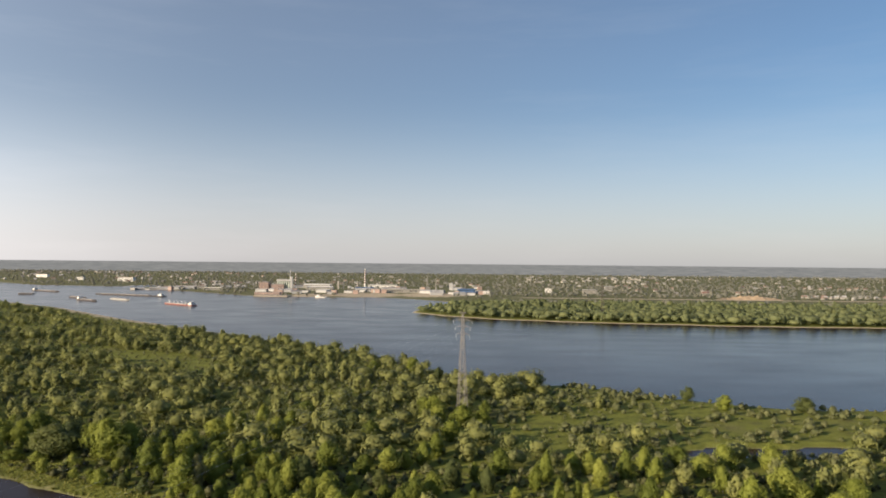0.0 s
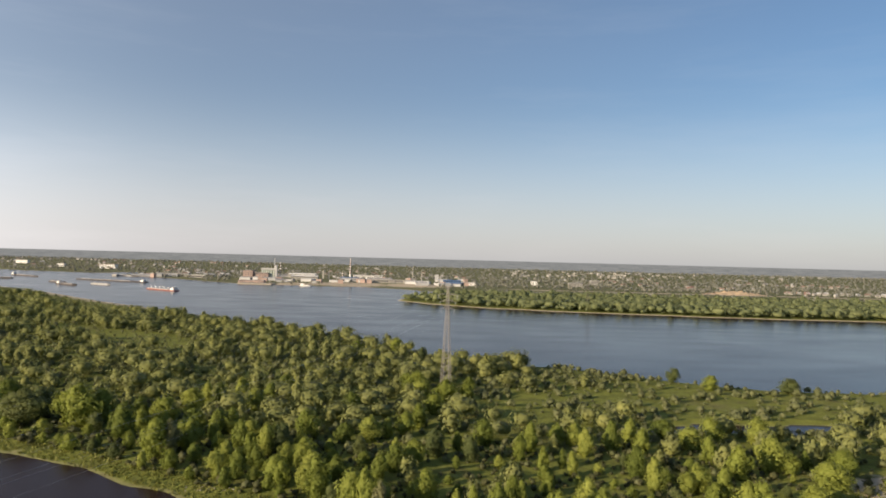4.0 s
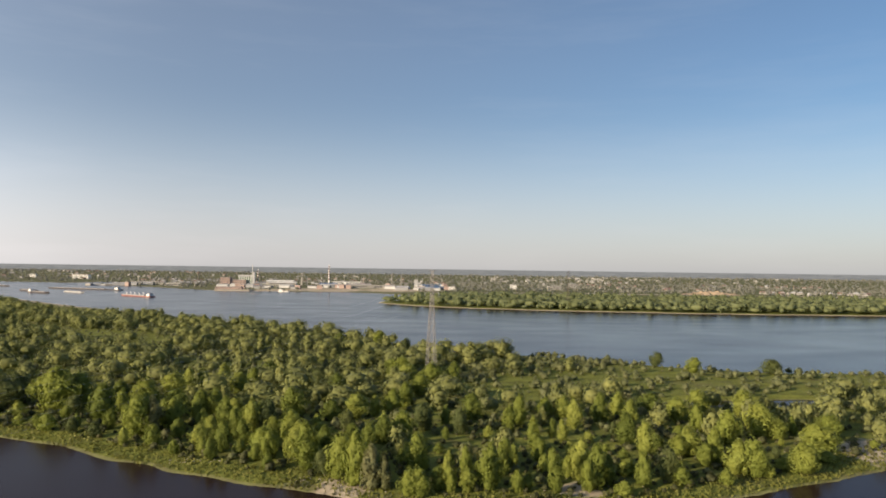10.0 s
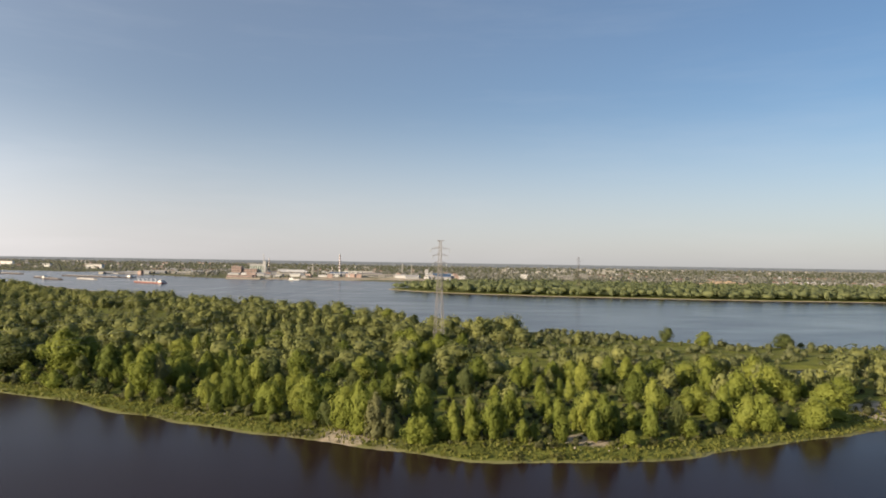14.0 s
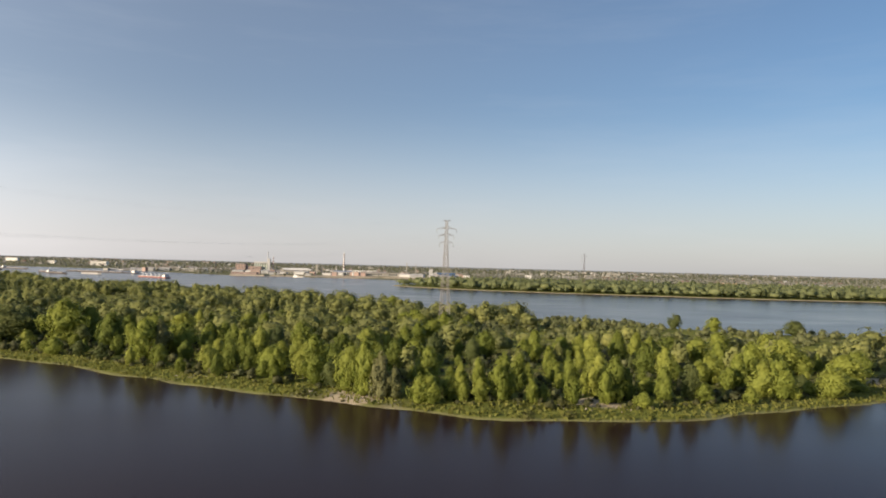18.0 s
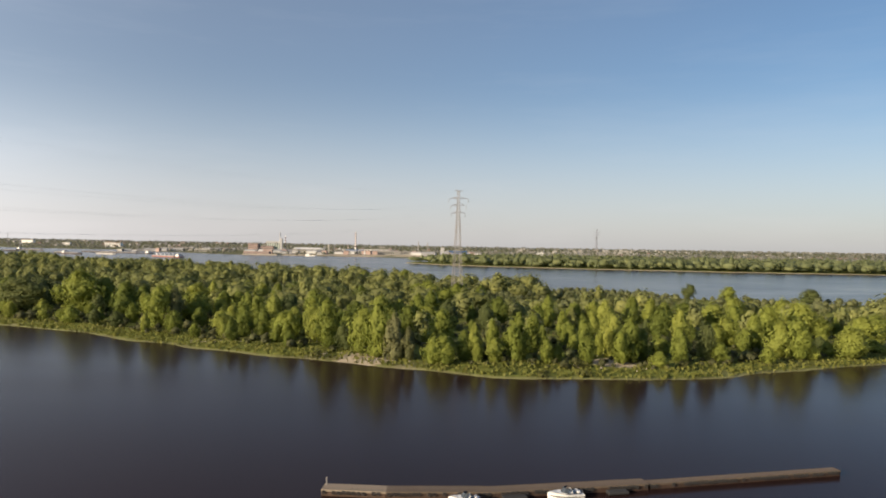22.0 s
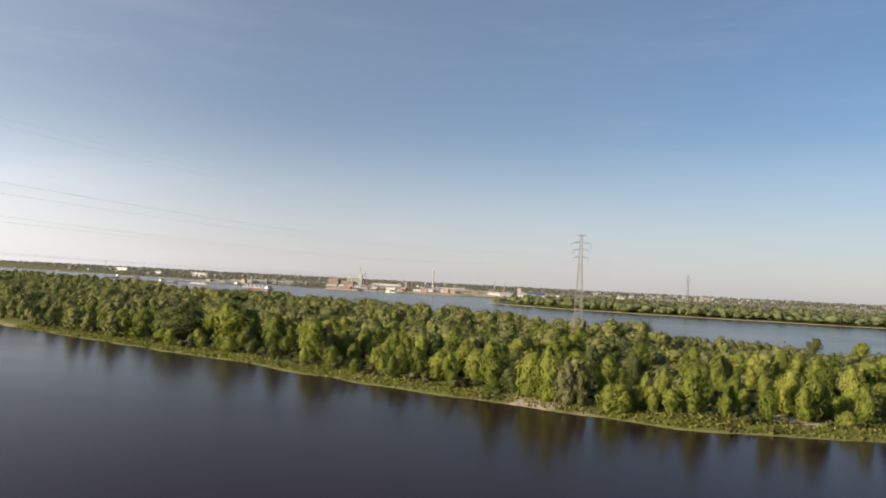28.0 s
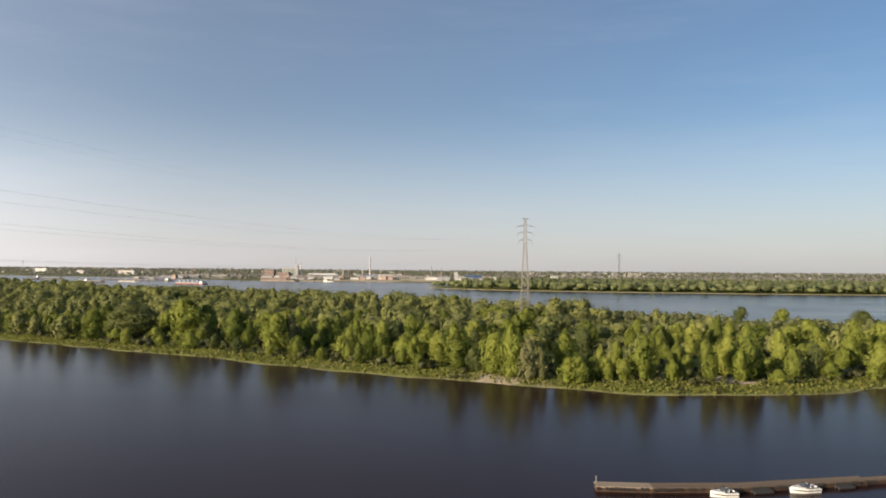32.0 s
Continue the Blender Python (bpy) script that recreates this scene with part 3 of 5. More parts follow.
def scattered(rng, spots, seedn, spacing, accept, have=()):
    """Places at least spacing(x, y) apart inside the rectangle spots, where accept(x, y)."""
    x0, x1, y0, y1 = spots
    xs, ys = rng.uniform(x0, x1, seedn), rng.uniform(y0, y1, seedn)
    ok = accept(xs, ys)
    sp = spacing(xs, ys)
    cell, grid, out = 12.0, {}, []
    for x, y, s in have:
        grid.setdefault((int(x // cell), int(y // cell)), []).append((x, y, s))
    for x, y, s in zip(xs[ok], ys[ok], sp[ok]):
        i, j = int(x // cell), int(y // cell)
        reach = int(s // cell) + 1
        if any((x - a) ** 2 + (y - b) ** 2 < (0.5 * (s + c)) ** 2
               for u in range(i - reach, i + reach + 1) for w in range(j - reach, j + reach + 1) for a, b, c in grid.get((u, w), ())):
            continue
        grid.setdefault((i, j), []).append((x, y, s))
        out.append((float(x), float(y), float(s)))
    return out


def joined(name, variants, places, mat, rng, label, category, sink=0.3, wide=1.0):
    """Many plants in one mesh: places are (x, y, height factor)."""
    vs, qs, n = [], [], 0
    zs = land_height(np.array([p[0] for p in places]), np.array([p[1] for p in places]))
    for (x, y, k), z in zip(places, zs):
        v, q = variants[rng.integers(len(variants))]
        a, w = rng.uniform(0, 2 * math.pi), k * rng.uniform(0.85, 1.2) * wide
        c, s = math.cos(a) * w, math.sin(a) * w
        vs.append(np.stack([v[:, 0] * c - v[:, 1] * s + x, v[:, 0] * s + v[:, 1] * c + y, v[:, 2] * k + z - sink], 1))
        qs.append(q + n)
        n += len(v)
    me = raw_mesh(name, np.concatenate(vs), np.concatenate(qs), mat)
    return tagged(new(name, me), label, category, kind="stuff")


RNG = np.random.default_rng(11)


def open_ground(x, y):
    """1 in the clearings, 0 elsewhere."""
    e = lambda cx, cy, rx, ry, turn: np.hypot(((x - cx) * math.cos(turn) + (y - cy) * math.sin(turn)) / rx, (-(x - cx) * math.sin(turn) + (y - cy) * math.cos(turn)) / ry)
    wob = 0.25 * wave(x * 0.7, y * 0.7)
    clear = (e(-350, 712, 140, 40, -0.6) + wob < 1) | (e(-640, 990, 110, 40, -0.6) + wob < 1) | (e(-120, 525, 38, 14, 0.1) + wob < 1)
    clear |= (e(36, 440, 30, 62, 0.1) + wob < 1) | (e(200, 470, 135, 58, 0.12) + wob < 1)
    clear |= (e(175, 308, 26, 10, 0.4) + wob < 1) | (e(52, 312, 14, 12, 0.2) + wob < 1) | (e(-8, 300, 9, 14, 0) + wob < 1)
    return clear | (pond(x, y) < 1.25)


# trees that stand out along the channel, stretch by stretch of the bank: x, y, height, crown width, form
WEST = [(-275, 389, 12, 10.2, "oval"), (-254, 392, 16, 14.6, "round"), (-254, 377, 14.5, 11.2, "oval"), (-238, 346, 6.1, 11, "bush"), (-222, 342, 6.3, 8.7, "bush"), (-219, 366, 17, 14, "deep"),
        (-219, 351, 18.1, 22.4, "deep"), (-190, 351, 22.2, 19, "round"), (-183, 360, 18.5, 13.2, "oval"), (-163, 361, 14, 9.7, "oval"), (-157, 330, 18.5, 11.3, "oval"), (-150, 360, 15, 13.4, "round"),
        (-146, 390, 14, 12.9, "round"), (-145, 410, 14, 7.8, "oval"), (-139, 414, 13, 6.4, "tall"), (-131, 429, 14, 9.2, "oval"), (-129, 303, 17.9, 12.4, "round")]
SILVER = [(-123, 304, 16.7, 8, "grey"), (-122, 317, 14, 8.9, "oval"), (-118, 315, 14, 9.9, "round"), (-116, 343, 13, 8.9, "oval"), (-112, 396, 14, 10.1, "round"), (-111, 420, 13, 7.8, "tall"),
          (-110, 348, 13, 10.4, "round"), (-108, 452, 12, 11.4, "round"), (-96, 317, 15, 7.5, "oval"), (-95, 294, 11, 6.3, "oval"), (-92, 277, 7, 4, "oval"), (-86, 300, 14, 6.6, "oval"),
          (-85, 279, 13.1, 6.2, "oval"), (-82, 310, 15, 7.8, "round"), (-77, 275, 6.7, 5.3, "oval"), (-76, 314, 15, 9.5, "deep"), (-71, 418, 13, 12.5, "deep"), (-70, 340, 15, 11.3, "round"),
          (-69, 268, 6.7, 4.5, "oval")]
WILLOW = [(-64, 269, 11.5, 5.8, "oval"), (-60, 289, 15, 7.9, "oval"), (-56, 392, 14, 11.6, "round"), (-52, 537, 13, 10.6, "oval"), (-51, 336, 10, 8.3, "round"), (-47, 257, 18.2, 8.9, "oval"),
          (-40, 313, 10, 6.7, "deep"), (-40, 250, 9.6, 6.5, "deep"), (-39, 340, 13, 11.1, "round"), (-34, 246, 16.5, 8.8, "round"), (-31, 345, 11, 5.6, "oval"), (-31, 475, 12, 11.7, "round"),
          (-28, 280, 12, 6.4, "round"), (-28, 240, 19.2, 7.8, "round"), (-23, 237, 15.3, 6.5, "grey"), (-22, 352, 13, 9.8, "oval"), (-22, 295, 12, 9.1, "round"), (-18, 237, 10.9, 5, "grey"),
          (-17, 367, 14, 9, "oval")]
POINT = [(-15, 303, 12, 9.8, "round"), (-10, 231, 9.3, 7.4, "bush"), (-9, 401, 13, 9.8, "round"), (-7, 253, 15, 9, "round"), (-6, 231, 9.7, 6.7, "round"), (-6, 318, 13, 8.8, "deep"),
         (-3, 440, 14, 13.7, "round"), (0, 235, 8.6, 5.7, "round"), (3, 242, 11.3, 4.7, "oval"), (4, 327, 10, 5.3, "oval"), (4, 234, 8.7, 4.9, "round"), (10, 311, 12, 7.6, "deep"),
         (10, 234, 7.6, 5.7, "round"), (10, 243, 13.1, 4.3, "oval"), (16, 236, 15.7, 8.4, "oval"), (17, 339, 13, 10.5, "round"), (23, 252, 14, 5.7, "oval"), (26, 233, 7.9, 4.2, "oval"),
         (28, 262, 9, 3.2, "tall")]
SPIRES = [(30, 235, 5.9, 4.2, "bush"), (32, 317, 12, 6.2, "round"), (38, 329, 15, 8.1, "oval"), (39, 235, 14.9, 5.4, "oval"), (39, 270, 9, 5.7, "round"), (41, 301, 11, 4.9, "oval"),
          (45, 248, 8.8, 3.7, "tall"), (50, 305, 9, 3.5, "tall"), (50, 247, 15, 7.7, "round"), (50, 235, 11.2, 5, "oval"), (53, 238, 16, 7.5, "oval"), (53, 295, 11, 4.4, "tall"),
          (53, 343, 11, 8.5, "round"), (58, 241, 11.1, 4.4, "tall"), (61, 232, 5.1, 6.2, "bush"), (61, 343, 12, 8.5, "round"), (63, 325, 14, 7.5, "oval"), (70, 241, 12.4, 5.7, "oval")]
GLADE = [(78, 335, 15, 8.4, "oval"), (79, 397, 9, 7.3, "oval"), (80, 246, 13, 6.3, "deep"), (80, 297, 14, 7.5, "oval"), (82, 276, 15, 7, "oval"), (84, 243, 6.6, 5.8, "oval"),
         (90, 350, 13, 7.1, "oval"), (91, 332, 13, 7.8, "oval"), (95, 278, 9, 7.1, "round"), (100, 245, 5.7, 5.6, "bush"), (101, 266, 8.9, 6.4, "oval"), (101, 280, 12, 8.2, "round"),
         (106, 270, 14, 6.6, "oval"), (109, 256, 13.3, 9, "oval"), (111, 364, 10, 12.4, "round")]
EAST = [(114, 254, 14.3, 9.9, "round"), (118, 343, 12, 13, "round"), (119, 253, 5.1, 4.5, "bush"), (119, 320, 13, 7.8, "oval"), (123, 297, 15, 9.4, "oval"), (128, 262, 5.3, 5.4, "bush"),
        (133, 354, 14, 10.5, "oval"), (135, 259, 11.2, 10.4, "round"), (143, 311, 16, 13.4, "round"), (150, 308, 9, 8.4, "round"), (150, 274, 5.3, 10.7, "bush"), (156, 287, 12, 13.3, "round"),
        (158, 358, 14, 12.8, "round"), (160, 315, 9, 3.5, "tall"), (175, 311, 11, 11.6, "round"), (187, 502, 11.5, 9.5, "round")]
# single trees on the meadow's far shore, behind the belt and round the pylon
SHORE_TREES = [(60, 590, 11.5, 10, "deep"), (170, 536, 12, 10, "deep"), (244, 504, 11, 15, "deep"), (-55, 655, 14, 12, "round"), (-24, 470, 14, 12, "round"), (12, 470, 11, 9, "round"),
               (-19, 448, 12.5, 11, "round"), (9, 443, 11, 9, "oval"), (-27, 612, 12, 9, "deep"), (22, 600, 9, 8, "deep"), (-90, 640, 13, 10, "round"), (-118, 690, 12, 11, "deep")]
MARKED = WEST + SILVER + WILLOW + POINT + SPIRES + GLADE + EAST + SHORE_TREES
LONE = [(x, y, max(5.5, w * 0.95 + 1.5)) for x, y, h, w, f in MARKED]


def near_side(x, y):
    """Distance from the channel's shore alone."""
    return shore(ISLAND, x, y)


def belt_ok(x, y):
    d = near_side(x, y)
    south = y < 320 + np.clip(-x - 60, 0, 400) * 0.42
    return (d > 13 + 4 * wave(x * 2, y * 2)) & (d < 100) & south & ~open_ground(x, y)


belt = scattered(RNG, (-330, 260, 225, 470), 16000, lambda x, y: np.where(x > -20, 14.0, 9.5) + 6 * np.abs(wave(x * 1.7 + 9, y * 1.7)), belt_ok, LONE)
fillers = [(x, y, float(RNG.uniform(7, 12.5)), 0.0, str(RNG.choice(["oval", "round", "round", "deep", "bush"]))) if x < -20 else
           (x, y, float(RNG.uniform(3.5, 7)), 0.0, str(RNG.choice(["round", "deep", "bush", "bush"]))) for x, y, s in belt]
fillers = [(x, y, h * min(1.0, 0.5 + float(near_side(x, y)) / 60), w, f) for x, y, h, w, f in fillers]
near_trees = MARKED + sorted(fillers, key=lambda p: near_side(p[0], p[1]) + abs(p[0]) * 0.12)
LOOKS = {"oval": "egg-shaped young poplar in fresh yellow-green leaf on the island bank", "tall": "slender poplar in fresh yellow-green leaf on the island bank",
         "round": "broad many-lobed willow in fresh green leaf on the island bank", "deep": "round deep green willow standing over low scrub",
         "grey": "poplar in pale grey-green leaf on the island bank", "bush": "low rounded yellow-green willow bush near the water"}
LEAVES = {"oval": LEAF_BRIGHT, "tall": LEAF_BRIGHT, "round": LEAF_BRIGHT, "deep": LEAF_DEEP, "grey": LEAF_GREY, "bush": LEAF_BRIGHT}
MODELS, SPREAD = {}, {}
for n, (form, cards) in enumerate((("oval", 2000), ("tall", 1500), ("round", 2300), ("deep", 2200), ("grey", 1800), ("bush", 1300))):
    for k in range({"oval": 6, "round": 6}.get(form, 3)):
        rng = np.random.default_rng(100 + k + 10 * n)
        v, q = crown_arrays(rng, 14.0, {"deep": "round", "grey": "oval", "bush": "dome"}.get(form, form), cards, 0.46 if form == "bush" else 0.33, "rough")
        SPREAD[form, k] = 2 * float(np.percentile(np.hypot(v[:, 0], v[:, 1]), 90))
        wood = bpy.data.meshes.new("trunk")
        bm = trunk_bm(rng, 14.0, form)
        bm.to_mesh(wood)
        bm.free()
        wood.materials.append(BARK)
        MODELS[form, k] = (raw_mesh("crown", v, q, LEAVES[form]), wood)
for n, (x, y, h, w, form) in enumerate(near_trees[:300]):
    k = n % {"oval": 6, "round": 6}.get(form, 3)
    crown, wood = MODELS[form, k]
    s = h * 0.97 / 14.0
    wide = w * 1.02 / SPREAD[form, k] if w else s * float(RNG.uniform(0.9, 1.25))
    turn = Euler((float(RNG.normal() * 0.04), float(RNG.normal() * 0.04), float(RNG.uniform(0, 6.28))))
    tree = empty("tree", Matrix.LocRotScale((x, y, ground_z(x, y)), turn, (wide * float(RNG.uniform(0.92, 1.1)), wide * float(RNG.uniform(0.92, 1.1)), s)), LOOKS[form], "tree", "trees on the island bank")
    again("trunk", wood, tree, Matrix.Identity(4))
    again("crown", crown, tree, Matrix.Identity(4))

# the rest of the island's woods and shrubs
MID = [crown_arrays(np.random.default_rng(200 + k), 12.0, ("round", "oval", "round", "round", "bushy")[k % 5], 200, 0.78, "rough", 0.5) for k in range(10)]
GLOBES = [crown_arrays(np.random.default_rng(250 + k), 12.0, "globe" if k % 3 else "round", 170, 0.7, "globe" if k % 3 else "rough", 0.9) for k in range(12)]
SHRUBS = [crown_arrays(np.random.default_rng(300 + k), 4.0, "dome", 90, 0.36, "single", 0.5) for k in range(8)]
taken = LONE + belt


def behind(x, y):
    """The scrubby back of the island, past the belt of tall trees."""
    return y > 345 + np.clip(-x - 60, 0, 400) * 0.5 + 18 * wave(x * 0.8, y * 0.8)


def woods_ok(x, y):
    d = shore(ISLAND, x, y)
    dense = wave(x * 0.35 + 40, y * 0.35)
    right = (x > 60) & (y > 400)
    return (d > np.where((x < -250) & (y > 780), 34, 10)) & ~open_ground(x, y) & ~(right & (dense < 0.5)) & (dense > -0.5) & ~(behind(x, y) & (wave(x * 0.55 + 7, y * 0.9) < -0.3))


def shrub_ok(x, y):
    d = shore(ISLAND, x, y)
    return (d > np.where(y < 430, 15, 4)) & (pond(x, y) > 1.08) & ~(open_ground(x, y) & (d > 24) & (wave(x * 0.9, y * 0.9 + 20) < -0.35))


left_over = [(x, y, h / 12.0) for x, y, h, w, f in near_trees[300:]]
more = scattered(RNG, (-700, 420, 235, 1000), 16000, lambda x, y: np.where(behind(x, y), 9.5 + 12 * np.abs(wave(x * 1.3, y * 1.3)), 9.0 + 5 * np.abs(wave(x * 2, y * 2))), woods_ok, taken)
far_left = scattered(RNG, (-1500, -600, 600, 1800), 4000, lambda x, y: 14 + 0 * x, lambda x, y: (shore(ISLAND, x, y) > 60) & (wave(x * 0.2, y * 0.2) > -0.1), ())
tall_ones = [p for p in more if not behind(p[0], p[1])]
low_ones = [p for p in more if behind(p[0], p[1])] + far_left
island_woods = joined("island_woods", MID, left_over + [(x, y, float(RNG.uniform(0.5, 0.8) if RNG.random() < 0.35 else RNG.uniform(0.8, 1.15))) for x, y, s in tall_ones], LEAF_WOODS, RNG,
                      "dense green willow and poplar woods on the island", "woods")
island_groves = joined("island_groves", GLOBES, [(x, y, float(RNG.choice([0.6, 0.8, 0.95, 1.1, 1.25]) * RNG.uniform(0.9, 1.12))) for x, y, s in low_ones], LEAF_WOODS, RNG,
                       "rounded green willow crowns over the middle of the island", "woods", 0.3, 1.15)
def meadow_side(x, y):
    """The open right-hand part of the island and its far shore."""
    return (x > 15 + 0.1 * (y - 400)) & (y > 395)


def scrub_here(x, y):
    d, patch = shore(ISLAND, x, y), wave(x * 0.9 + 3, y * 1.1 + 20)
    return meadow_side(x, y) & (d > 3) & (pond(x, y) > 1.1) & (~open_ground(x, y) | (patch > -0.2))


clumps = scattered(RNG, (0, 560, 395, 700), 6000, lambda x, y: np.where(open_ground(x, y), 5.5, 3.2) + 3.5 * RNG.random(x.shape), scrub_here, LONE)
meadow_scrub = joined("meadow_scrub", SHRUBS, [(x, y, float(RNG.uniform(0.4, 0.8) if RNG.random() < 0.5 else RNG.uniform(0.8, 1.5))) for x, y, s in clumps], LEAF_SHRUB, RNG,
                      "rounded grey-tan willow bushes scattered over the meadow", "scrub", 0.3, 1.45)
bushes = scattered(RNG, (-600, 520, 215, 950), 26000, lambda x, y: 5.0 + np.clip((y - 450) / 90, 0, 3), lambda x, y: shrub_ok(x, y) & ~meadow_side(x, y), taken + more)
island_shrubs = joined("island_shrubs", SHRUBS, [(x, y, float(RNG.uniform(0.35, 0.8) if open_ground(np.array(x), np.array(y)) else RNG.uniform(0.6, 1.3) if behind(x, y) else RNG.uniform(0.35, 1.0))) for x, y, s in bushes], LEAF_SHRUB, RNG,
                       "grey-green willow scrub over the island glades", "scrub", 0.3, 1.45)

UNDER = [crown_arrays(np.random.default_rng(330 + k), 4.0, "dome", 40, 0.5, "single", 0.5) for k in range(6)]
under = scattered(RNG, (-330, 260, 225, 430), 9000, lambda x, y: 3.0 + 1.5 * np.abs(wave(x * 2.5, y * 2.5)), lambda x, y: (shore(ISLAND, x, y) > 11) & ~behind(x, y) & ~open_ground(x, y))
undergrowth = joined("undergrowth", UNDER, [(x, y, float(RNG.uniform(0.3, 0.55) if RNG.random() < 0.7 else RNG.uniform(0.55, 0.9))) for x, y, s in under], LEAF_UNDER_SHADED, RNG,
                     "low green undergrowth between the island trees, darkened with painted shade", "undergrowth", 0.3, 1.5)
FAR_SHRUBS = [crown_arrays(np.random.default_rng(350 + k), 4.5, "shrub", 18, 0.85, "tiny") for k in range(6)]
heath = scattered(RNG, (-1450, 900, 330, 1750), 26000, lambda x, y: 8 + 0 * x, lambda x, y: (shore(ISLAND, x, y) > np.where(y > 900, 24, 5)) & ((y > 950) | (x < -600) | (x > 520)))
heath += scattered(RNG, (-700, 420, 520, 950), 9000, lambda x, y: 7 + 0 * x, lambda x, y: (shore(ISLAND, x, y) > 5) & ~open_ground(x, y) & ~meadow_side(x, y), bushes)
far_shrubs = joined("far_scrub", FAR_SHRUBS, [(x, y, float(RNG.uniform(0.5, 1.2))) for x, y, s in heath], LEAF_SHRUB, RNG,
                    "low grey-green scrub over the far end of the island", "scrub")

# woods on the opposite bank
FAR_TREES = [crown_arrays(np.random.default_rng(400 + k), 14.0, ("globe", "oval", "globe")[k % 3], 26, 1.25, "globe", 0.6) for k in range(9)]
pen = scattered(RNG, (-130, 1500, 1190, 1700), 9000, lambda x, y: 6.5 + 7 * np.abs(wave(x * 0.35, y * 0.35)) + np.clip((y - 1330) / 25, 0, 8), lambda x, y: shore(MAINLAND, x, y) > 12)
peninsula_woods = joined("peninsula_woods", FAR_TREES, [(x, y, float(RNG.uniform(0.65, 1.0) if RNG.random() < 0.35 else RNG.uniform(1.0, 1.6))) for x, y, s in pen], LEAF_FAR, RNG,
                         "long belt of green trees along the opposite bank", "woods", 0.3, 1.4)
TOWN_TREES = [crown_arrays(np.random.default_rng(500 + k), 12.0, "globe", 9, 2.2, "single", 0.5) for k in range(6)]


def town_ok(x, y):
    d = shore(MAINLAND, x, y)
    works = (x > -760) & (x < 60) & (y < 2800)
    return (d > 9) & (marina(x, y) > 1.15) & ~(works & (wave(x * 0.1, y * 0.1) < 0.55)) & ~((np.abs(x - 900) < 800) & (y > 1840) & (y < 2100))


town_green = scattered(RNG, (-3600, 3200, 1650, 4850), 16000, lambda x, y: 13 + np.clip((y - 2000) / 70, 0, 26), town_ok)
mainland_woods = joined("mainland_woods", TOWN_TREES, [(x, y, float(RNG.uniform(0.7, 1.3))) for x, y, s in town_green], LEAF_TOWN_HAZED, RNG,
                        "green woods and gardens across the town, haze painted into the leaves", "woods")

# low bushes and reeds along the island bank
LEAF_BANK = foliage_stuff("leaves_bank_bushes", [(0.08, 0.085, 0.032), (0.105, 0.108, 0.038), (0.13, 0.128, 0.048)])
LOW = [crown_arrays(np.random.default_rng(600 + k), 4.0, "shrub", 90, 0.5, None, 0.8) for k in range(6)]
edge = scattered(RNG, (-330, 250, 208, 420), 9000, lambda x, y: 3.5 + 11.0 * np.abs(wave(x * 1.5, y * 1.5)), lambda x, y: (shore(ISLAND, x, y) > 0.9) & (shore(ISLAND, x, y) < 16), taken)
bank_bushes = joined("bank_bushes", LOW, [(x, y, float(RNG.uniform(0.06, 0.22) if RNG.random() < 0.85 else RNG.uniform(0.35, 0.8))) for x, y, s in edge], LEAF_BANK, RNG, "low olive-green bushes along the island bank", "bushes", 0.1)

# ---- power line ----
UNIT = bmesh.new()
bmesh.ops.create_cube(UNIT, size=1)
BAR = bpy.data.meshes.new("bar")
UNIT.to_mesh(BAR)
UNIT.free()
DARK_BAR = BAR.copy()
BAR.materials.append(STEEL)
DARK_BAR.materials.append(STEEL_SILHOUETTE)


def strut(name, parent, a, b, thick, label="", bar=None):
    a, b = Vector(a), Vector(b)
    d = b - a
    m = Matrix.Translation((a + b) / 2) @ d.to_track_quat("Z", "Y").to_matrix().to_4x4() @ Matrix.Diagonal((thick, thick, d.length, 1))
    return again(name, bar or BAR, parent, m, label)


TOP = 71.7
ARMS = [(TOP, 2.7), (66.8, 6.6), (62.4, 5.2), (57.5, 4.7)]  # height and reach


def half_width(z):
    return float(np.interp(z, [0, 37, 56, TOP], [3.2, 1.75, 0.95, 0.62]))


# each panel of the lattice is a little taller than it is wide
LEVELS = [0.0]
while LEVELS[-1] < TOP - 1.2:
    LEVELS.append(LEVELS[-1] + max(1.9, 2.15 * half_width(LEVELS[-1])))
LEVELS = [z * TOP / LEVELS[-1] for z in LEVELS]


